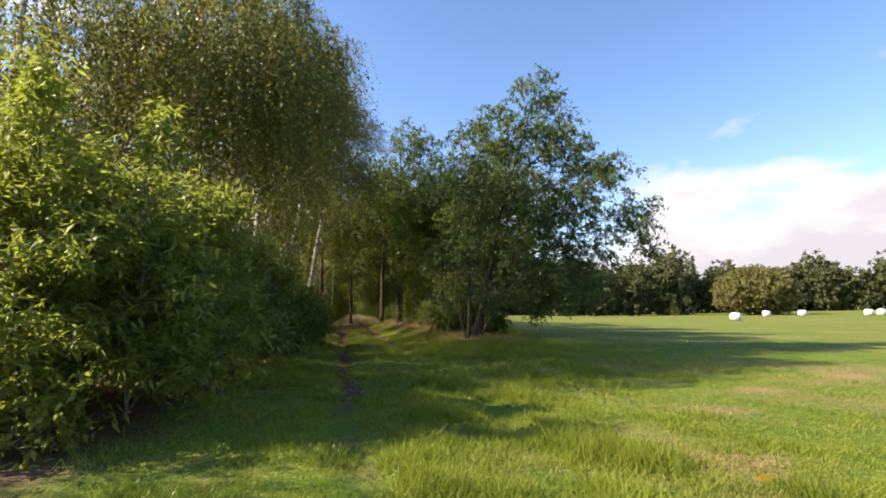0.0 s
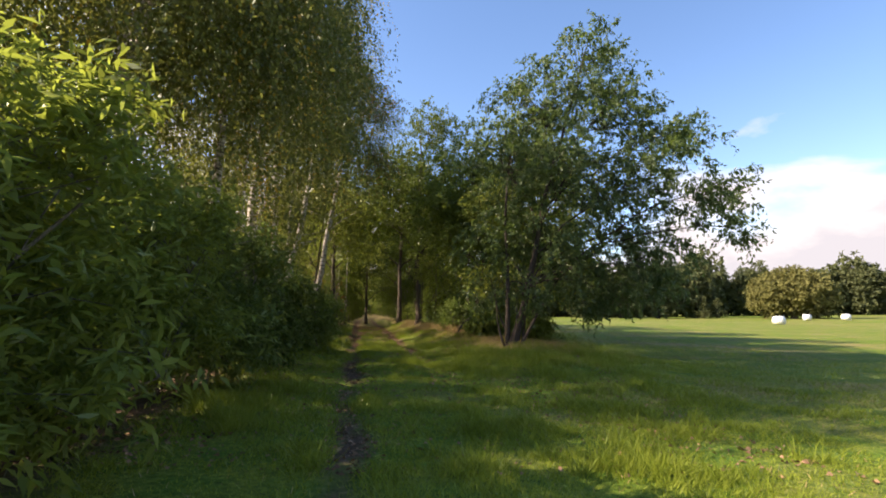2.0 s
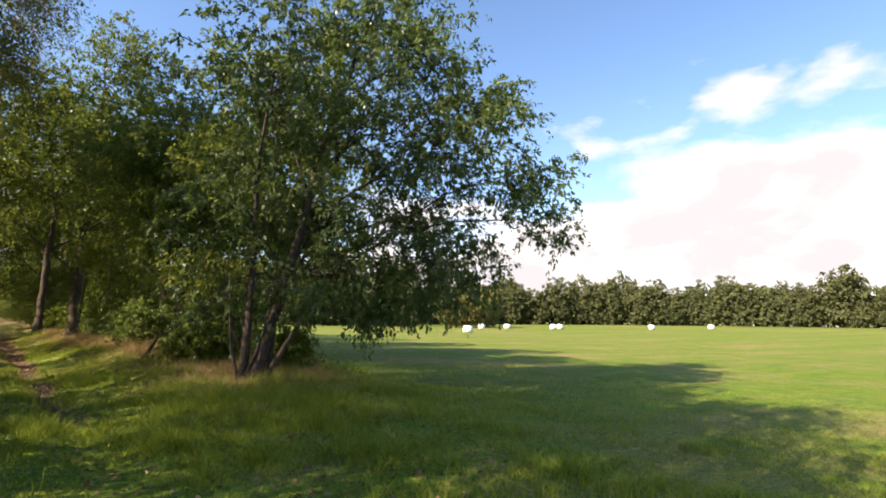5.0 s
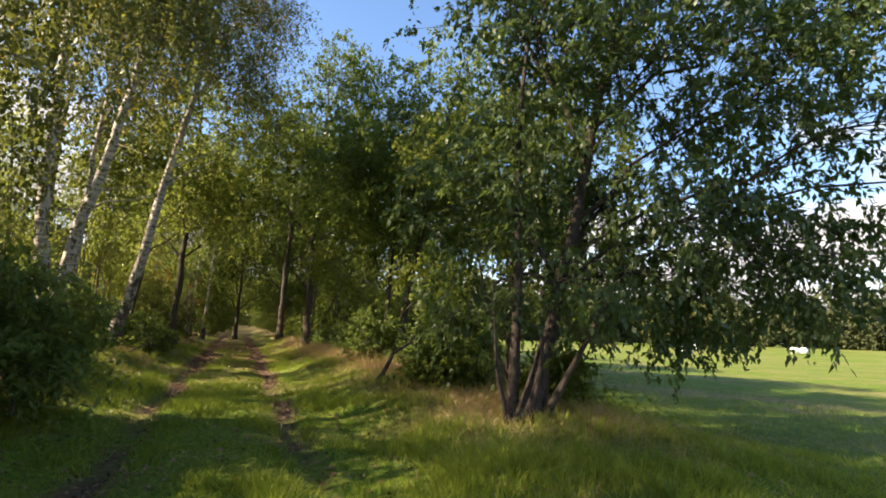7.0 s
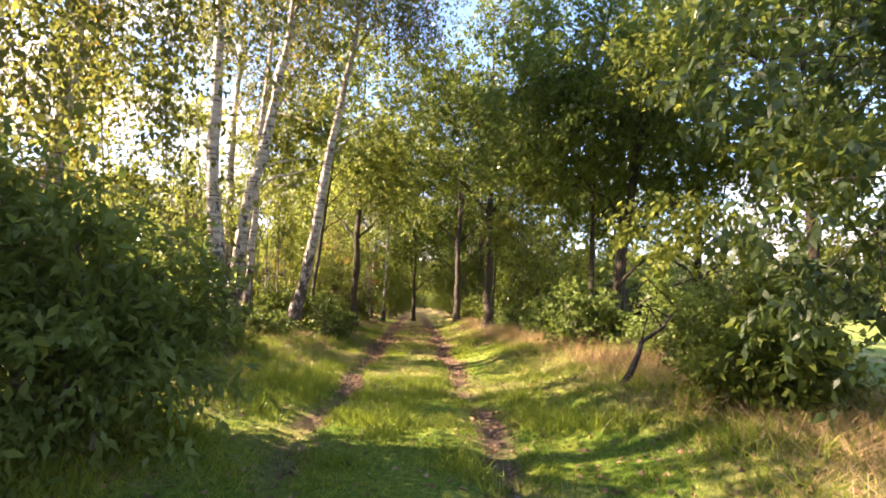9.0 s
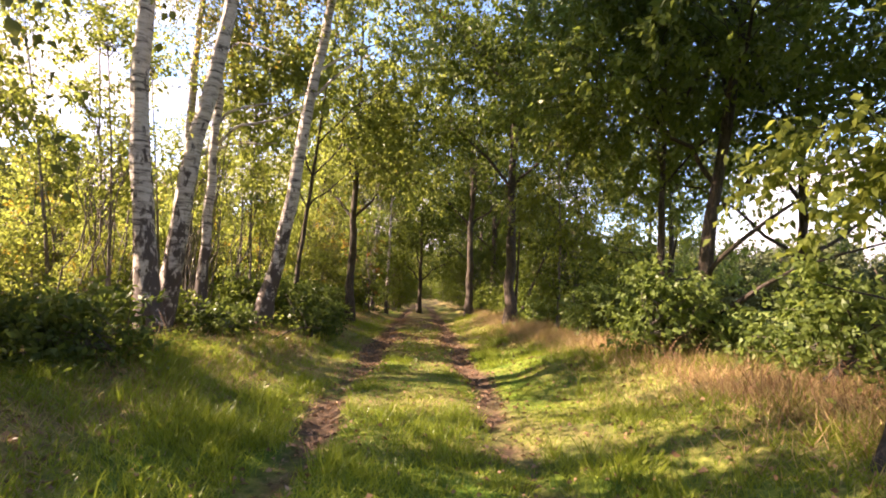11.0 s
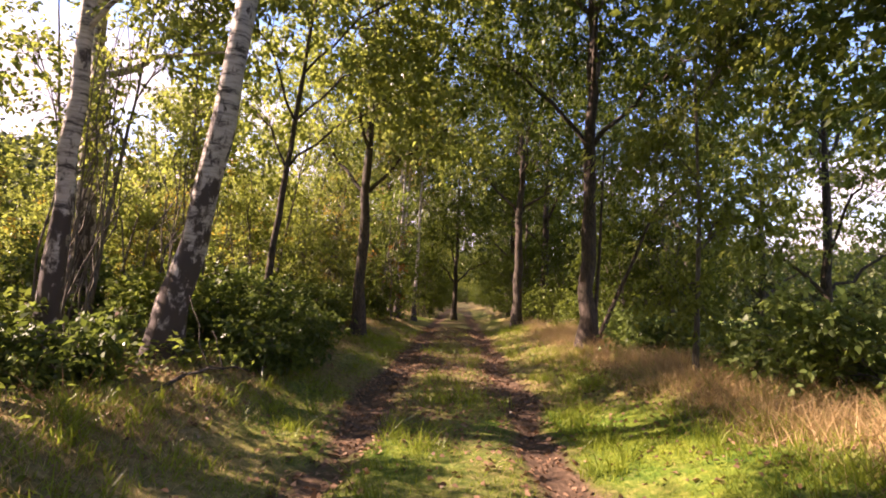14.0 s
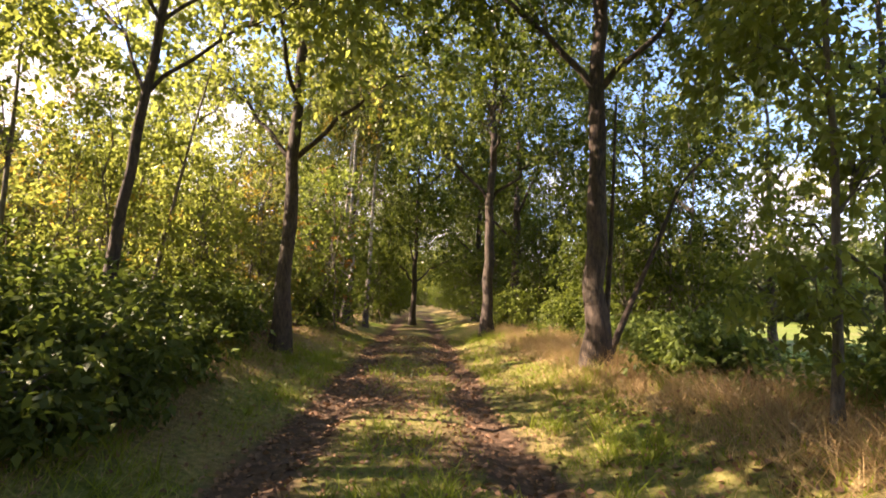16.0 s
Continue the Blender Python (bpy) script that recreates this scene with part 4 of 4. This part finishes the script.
# ---- lane trees ----
def oak(x, y, h, r, seed, leaf=None, wide=4.0, low=0.35, clumps=420, lean=(0.0, 0.0), label="tall dark-barked oak at the lane's edge", leaf_size=(0.14, 0.08), extra=None, forks=(), gaps=0.3):
    a = np.random.default_rng(seed).uniform(-0.8, 0.8, 12)
    lx, ly = lean[0] * h, lean[1] * h
    return make_tree("oak_tree", label, "tree", (x, y), [(lx * 0.3, ly * 0.3, h * 0.3), (lx * 0.6, ly * 0.6, h * 0.6), (lx, ly, h * 0.9)], r,
                     [(lx + a[0], ly + a[1], h * 0.86, wide * 0.6, wide * 0.6, h * 0.13), (lx + wide * 0.5, ly + a[2], h * 0.66, wide * 0.65, wide * 0.65, h * 0.14), (lx - wide * 0.5, ly + a[3], h * 0.68, wide * 0.65, wide * 0.65, h * 0.14),
                      (lx + a[4], ly + wide * 0.5, h * 0.55, wide * 0.7, wide * 0.6, h * 0.13), (lx * 0.5 + a[5], ly - wide * 0.5, h * (low + 0.2), wide * 0.7, wide * 0.6, h * 0.12),
                      (lx * 0.5 + wide * 0.6, ly + a[6], h * (low + 0.08), wide * 0.5, wide * 0.55, h * 0.09), (lx * 0.5 - wide * 0.6, ly + a[7], h * (low + 0.1), wide * 0.5, wide * 0.55, h * 0.09)],
                     BARK_OAK, leaf or LEAF_OAK, clumps=clumps, twigs=4, per=11, leaf_size=leaf_size, reach=0.7, droop=0.25, gaps=gaps, seed=seed, limb_r=0.35, group="trees along the lane", twiggy=0.3, extra=extra, forks=forks)


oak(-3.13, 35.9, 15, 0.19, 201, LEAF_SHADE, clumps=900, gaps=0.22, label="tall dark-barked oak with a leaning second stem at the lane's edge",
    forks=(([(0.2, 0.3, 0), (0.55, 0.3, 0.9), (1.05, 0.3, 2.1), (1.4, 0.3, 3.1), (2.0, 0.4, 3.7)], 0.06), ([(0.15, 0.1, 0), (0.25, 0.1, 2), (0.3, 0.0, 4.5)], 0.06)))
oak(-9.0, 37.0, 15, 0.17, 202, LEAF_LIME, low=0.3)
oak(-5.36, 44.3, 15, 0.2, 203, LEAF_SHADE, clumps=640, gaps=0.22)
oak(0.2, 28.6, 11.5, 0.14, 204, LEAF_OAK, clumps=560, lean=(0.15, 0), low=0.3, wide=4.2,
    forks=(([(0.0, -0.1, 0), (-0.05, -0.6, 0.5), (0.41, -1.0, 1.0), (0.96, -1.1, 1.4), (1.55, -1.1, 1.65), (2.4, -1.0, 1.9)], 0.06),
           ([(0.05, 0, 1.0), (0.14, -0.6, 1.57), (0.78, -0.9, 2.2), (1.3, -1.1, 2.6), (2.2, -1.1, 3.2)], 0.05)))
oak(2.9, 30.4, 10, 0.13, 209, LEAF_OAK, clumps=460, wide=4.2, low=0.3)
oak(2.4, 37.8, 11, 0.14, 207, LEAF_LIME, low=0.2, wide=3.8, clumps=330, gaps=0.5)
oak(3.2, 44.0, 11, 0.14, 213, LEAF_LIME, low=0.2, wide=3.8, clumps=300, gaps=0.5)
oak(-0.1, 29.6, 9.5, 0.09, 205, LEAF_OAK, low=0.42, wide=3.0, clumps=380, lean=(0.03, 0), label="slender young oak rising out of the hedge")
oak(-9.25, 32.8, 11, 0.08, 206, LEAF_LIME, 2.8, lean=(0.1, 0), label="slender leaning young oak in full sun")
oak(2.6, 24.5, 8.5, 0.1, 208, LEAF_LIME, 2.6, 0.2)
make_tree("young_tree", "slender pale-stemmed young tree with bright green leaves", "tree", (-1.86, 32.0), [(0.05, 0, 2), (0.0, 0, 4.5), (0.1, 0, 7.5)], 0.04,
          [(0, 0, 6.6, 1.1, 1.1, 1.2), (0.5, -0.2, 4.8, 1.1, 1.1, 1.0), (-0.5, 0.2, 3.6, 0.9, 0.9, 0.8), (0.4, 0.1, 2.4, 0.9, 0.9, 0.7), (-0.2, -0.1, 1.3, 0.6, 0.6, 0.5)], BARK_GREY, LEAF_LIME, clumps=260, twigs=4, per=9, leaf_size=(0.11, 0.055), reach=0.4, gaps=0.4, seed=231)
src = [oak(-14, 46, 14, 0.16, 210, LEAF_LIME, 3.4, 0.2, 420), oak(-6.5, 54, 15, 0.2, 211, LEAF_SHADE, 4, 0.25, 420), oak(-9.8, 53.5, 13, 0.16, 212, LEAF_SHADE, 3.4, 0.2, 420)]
rows = random.Random(7)
# (-15, 22), (-14, 17) and (-19, 23) are crowns added to dapple the sunlight.
spots = [(-16, 54), (-13, 60), (-17, 66), (-15.5, 74), (-18, 82), (-20, 92), (-22, 104), (-17, 112), (-4.5, 50), (-8, 62), (-9, 70), (-11, 79), (-13, 90), (-14, 100), (-6, 58), (-4, 66), (-15, 118), (-19, 124), (-11, 120),
         (-21, 46), (-12.5, 51), (-15, 22), (-14, 17), (-19, 23), (0, 46), (-1, 54), (-3, 74), (-6, 86), (-20, 60), (-26, 54), (-24, 70), (-7, 97), (-9, 108)]
for x, y in spots:
    t = copy_thing(src[rows.randrange(3) if x < -10 else rows.choice((1, 2))], pose(x, y, float(ground_z(x, y)) - 0.05, 0, 0, rows.uniform(0, 360)))
    k = rows.uniform(0.8, 1.15) * (0.68 if x < -12 and y < 40 else 1.0)
    t.scale = (k, k, k)

# ---- undergrowth ----
def bramble(x, y, w, h, seed, leaf=None, clumps=140, label="low bramble thicket with glossy dark leaves", name="bramble_bush", leaf_size=(0.1, 0.055)):
    return make_shrub(name, label, "shrub", (x, y), [(0, 0, h * 0.4, w, w, h * 0.45), (w * 0.4, 0.2, h * 0.5, w * 0.6, w * 0.6, h * 0.45), (-w * 0.3, -0.2, h * 0.65, w * 0.5, w * 0.5, h * 0.4)],
                      leaf or LEAF_DARK, clumps=clumps, twigs=4, per=9, leaf_size=leaf_size, reach=0.35, droop=0.2, seed=seed, stems=6, stem_r=0.012, gaps=0.2, group="undergrowth along the lane")


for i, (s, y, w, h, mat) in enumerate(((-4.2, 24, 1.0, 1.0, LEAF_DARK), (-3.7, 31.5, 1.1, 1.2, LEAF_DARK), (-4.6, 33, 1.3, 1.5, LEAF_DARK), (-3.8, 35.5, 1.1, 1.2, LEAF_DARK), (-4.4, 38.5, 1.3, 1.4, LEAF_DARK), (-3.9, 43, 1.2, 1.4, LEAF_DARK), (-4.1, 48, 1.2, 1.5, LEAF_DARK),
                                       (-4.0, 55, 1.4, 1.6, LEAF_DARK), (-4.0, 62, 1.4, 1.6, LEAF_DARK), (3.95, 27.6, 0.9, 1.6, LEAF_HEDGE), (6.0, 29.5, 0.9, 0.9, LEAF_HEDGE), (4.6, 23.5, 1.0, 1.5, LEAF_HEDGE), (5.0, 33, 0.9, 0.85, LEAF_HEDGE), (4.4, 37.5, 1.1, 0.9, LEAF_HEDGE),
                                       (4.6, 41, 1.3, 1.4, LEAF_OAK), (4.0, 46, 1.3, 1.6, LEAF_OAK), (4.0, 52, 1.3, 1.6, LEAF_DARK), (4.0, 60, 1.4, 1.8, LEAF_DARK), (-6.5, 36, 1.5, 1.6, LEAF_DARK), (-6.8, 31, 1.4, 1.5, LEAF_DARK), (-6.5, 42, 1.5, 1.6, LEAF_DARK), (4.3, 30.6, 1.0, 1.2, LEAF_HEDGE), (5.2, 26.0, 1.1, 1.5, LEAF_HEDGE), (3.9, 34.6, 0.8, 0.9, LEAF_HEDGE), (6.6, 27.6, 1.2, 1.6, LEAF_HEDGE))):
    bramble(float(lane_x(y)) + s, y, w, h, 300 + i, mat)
for i, (x, y, w, h, mat) in enumerate(((-9.1, 30.4, 0.8, 1.1, LEAF_OAK), (-8.3, 28.1, 0.45, 0.5, LEAF_DARK), (-10.0, 28.0, 0.8, 0.9, LEAF_OAK), (-8.0, 31.3, 0.8, 0.9, LEAF_DARK), (-7.75, 30.5, 0.55, 0.6, LEAF_DARK), (-8.3, 32.5, 0.7, 0.8, LEAF_DARK), (-8.9, 29.6, 0.5, 0.6, LEAF_HEDGE))):
    bramble(x, y, w, h, 340 + i, mat, 80, "small green bush among the birch trunks", "undergrowth_bush")


# ---- saplings and thicket inside the wood ----
def sapling(x, y, h, w, leaf, seed, clumps=260, extra=None):
    return make_shrub("sapling", "thin-stemmed leafy sapling in the wood's thicket", "sapling", (x, y),
                      [(0, 0, h * 0.3, w, w, h * 0.28), (w * 0.3, w * 0.2, h * 0.58, w * 0.85, w * 0.85, h * 0.25), (-w * 0.2, -w * 0.2, h * 0.82, w * 0.55, w * 0.55, h * 0.2)],
                      leaf, clumps=clumps, twigs=4, per=9, leaf_size=(0.1, 0.06), reach=0.5, droop=0.25, seed=seed, stems=6, stem_r=0.03, gaps=0.5, shell=0.6, group="saplings in the wood", extra=extra)


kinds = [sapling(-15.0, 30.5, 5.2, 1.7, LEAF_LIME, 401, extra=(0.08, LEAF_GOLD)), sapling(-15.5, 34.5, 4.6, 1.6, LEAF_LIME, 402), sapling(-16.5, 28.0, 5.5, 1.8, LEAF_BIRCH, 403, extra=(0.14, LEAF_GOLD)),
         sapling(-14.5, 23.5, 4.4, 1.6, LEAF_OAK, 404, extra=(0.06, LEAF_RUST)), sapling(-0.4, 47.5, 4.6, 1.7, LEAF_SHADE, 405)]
place = random.Random(12)
spots = [(-11.5, 21.5), (-9.8, 19), (-13, 24), (-11, 27.8), (-15, 33), (-14.5, 36), (-13, 38), (-11.4, 40), (-10.8, 43), (-13.5, 42), (-17, 31), (-16.5, 24), (-14, 20), (-14, 14), (-17, 38), (-18.5, 33), (-20, 28), (-20, 41),
         (-23, 35), (-23, 25), (-22, 48), (-19, 20), (-15, 8), (-17, 14), (-22, 15), (-1, 40), (-1.8, 44), (0.4, 42.5), (-26, 30), (-26, 45), (-28, 22), (-27, 10), (-30, 36)]
for k in range(13):
    y = 47 + 6 * k
    x = float(lane_x(y))
    spots += [(x - place.uniform(4.5, 6.5), y + 2), (x + place.uniform(4.0, 6.0), y), (x - place.uniform(2.6, 3.4), y + 5), (x + place.uniform(2.6, 3.4), y + 3.5)]
spots += [(float(lane_x(118)) + d, 114 + place.uniform(0, 8)) for d in (-5, -2.5, 0, 2.5, 5)]
# kinds[4] has shade in its leaf colour, so the far lane looks dark.
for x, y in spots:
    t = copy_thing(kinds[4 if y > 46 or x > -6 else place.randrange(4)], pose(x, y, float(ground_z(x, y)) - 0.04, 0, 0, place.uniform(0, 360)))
    k = place.uniform(0.8, 1.2) * (1.0 if x > -6 or y > 36 else (0.85 if y < 24 else 0.48) if x > -12.6 else 0.8)
    t.scale = (k, k, k)


for x, y, k, turn in ((-10.9, 34.2, 0.8, 40), (-10.9, 36.8, 0.9, 90)):
    t = copy_thing(kinds[0 if k < 0.82 else 1], pose(x, y, float(ground_z(x, y)) - 0.04, 0, 0, turn))
    t.scale = (k, k, k)
for i, (x, y, h) in enumerate(((-10.0, 29.4, 4.6), (-10.7, 30.3, 5.2), (-9.9, 31.3, 4.2), (-11.4, 28.6, 5.0), (-10.6, 27.2, 4.4))):
    make_shrub("bare_thicket", "cluster of thin half-bare grey stems behind the birches", "shrub", (x, y), [(-0.4, 0.2, h * 0.8, 0.6, 0.6, h * 0.2), (0.5, -0.1, h * 0.86, 0.6, 0.5, h * 0.2), (0.1, 0.3, h * 0.6, 0.7, 0.6, h * 0.25)],
               LEAF_LIME, clumps=46, twigs=3, per=6, leaf_size=(0.08, 0.05), reach=0.35, seed=720 + i, stems=10, stem_r=0.019, gaps=0.3, group="bare thickets behind the birches")


# thin poles among the saplings
pole_kinds = []
for i, (x, y, lean) in enumerate(((-10.4, 30.2, 0.06), (-11.0, 33.0, -0.05), (-10.6, 35.2, 0.1))):
    pole_kinds.append(make_tree("pole_tree", "thin grey half-bare pole tree in the wood", "tree", (x, y), [(lean * 2, 0.1, 2), (lean * 5, 0.2, 4), (lean * 10, 0.2, 6.5)], 0.045,
                                [(lean * 10, 0.2, 6.2, 0.9, 0.9, 0.9), (lean * 8 + 0.5, 0.3, 4.6, 0.8, 0.8, 0.7), (lean * 6 - 0.5, 0, 3.6, 0.7, 0.7, 0.6)], BARK_GREY, LEAF_LIME,
                                clumps=70, twigs=4, per=8, leaf_size=(0.1, 0.06), reach=0.5, gaps=0.4, seed=500 + i, group="pole trees in the wood", twiggy=0.8, sides=7, limb_r=0.35))
poles = random.Random(31)
for x, y in ((-11.8, 29), (-10.2, 27.4), (-12.4, 31.5), (-12.2, 36.5), (-11.5, 38), (-10.3, 25.2), (-13.4, 33.5), (-9.8, 31.6), (-13.0, 26.5), (-12.8, 39.5), (-14.2, 30)):
    t = copy_thing(pole_kinds[poles.randrange(3)], pose(x, y, float(ground_z(x, y)) - 0.05, 0, 0, poles.uniform(0, 360)))
    k = poles.uniform(0.8, 1.25)
    t.scale = (k, k, k)


# ---- small things ----
def fallen_branch(foot, tip, r, seed, label):
    """A dead branch propped on the thicket, with broken side twigs."""
    rng = np.random.default_rng(seed)
    z = float(ground_z(foot[0], foot[1]))
    root = new("fallen_branch")
    root.location = (foot[0], foot[1], z - 0.03)
    tagged(root, label, "branch")
    end = np.array(tip, float) - np.array([foot[0], foot[1], z])
    line = curve_points((0, 0, 0), end, 9, (0, 0, 0.12), rng, 0.05)
    part("stem", raw_mesh("stem", *tube(line, np.linspace(r, r * 0.3, 9), 8), BARK_OAK, True), root)
    for k in (3, 5, 6, 7):
        d = unit(rng.normal(size=3) * np.array([1, 1, 0.5]) + np.array([0, 0, 0.7]))
        part("twig", raw_mesh("twig", *tube(curve_points(line[k], line[k] + d * rng.uniform(0.4, 0.9), 5, (0, 0, 0.04), rng), np.linspace(r * 0.3, 0.004, 5), 5), BARK_OAK, True), root)


fallen_branch((0.3, 25.2), (2.4, 26.3, 1.7), 0.07, 601, "dark dead branch leaning through the green thicket")
fallen_branch((-0.7, 22.6), (0.3, 23.4, 1.5), 0.045, 602, "thin dead branch leaning beside the verge")
fallen_branch((-7.4, 28.2), (-6.6, 28.6, 0.62), 0.02, 603, "short pale fallen stick in the verge grass")


def yellow_leaf(x, y, turn):
    v, f = kites(np.random.default_rng(9), np.zeros((1, 3)), np.array([[1.0, 0, 0.05]]), 0.16, 0.07)
    ob = new("fallen_leaf", raw_mesh("fallen_leaf", v, f, LEAF_GOLD))
    ob.matrix_world = pose(x, y, float(ground_z(x, y)) + 0.04, 0, 0, turn)
    tagged(ob, "single yellow leaf lying on the mown meadow", "leaf")


yellow_leaf(2.55, 4.3, -10)
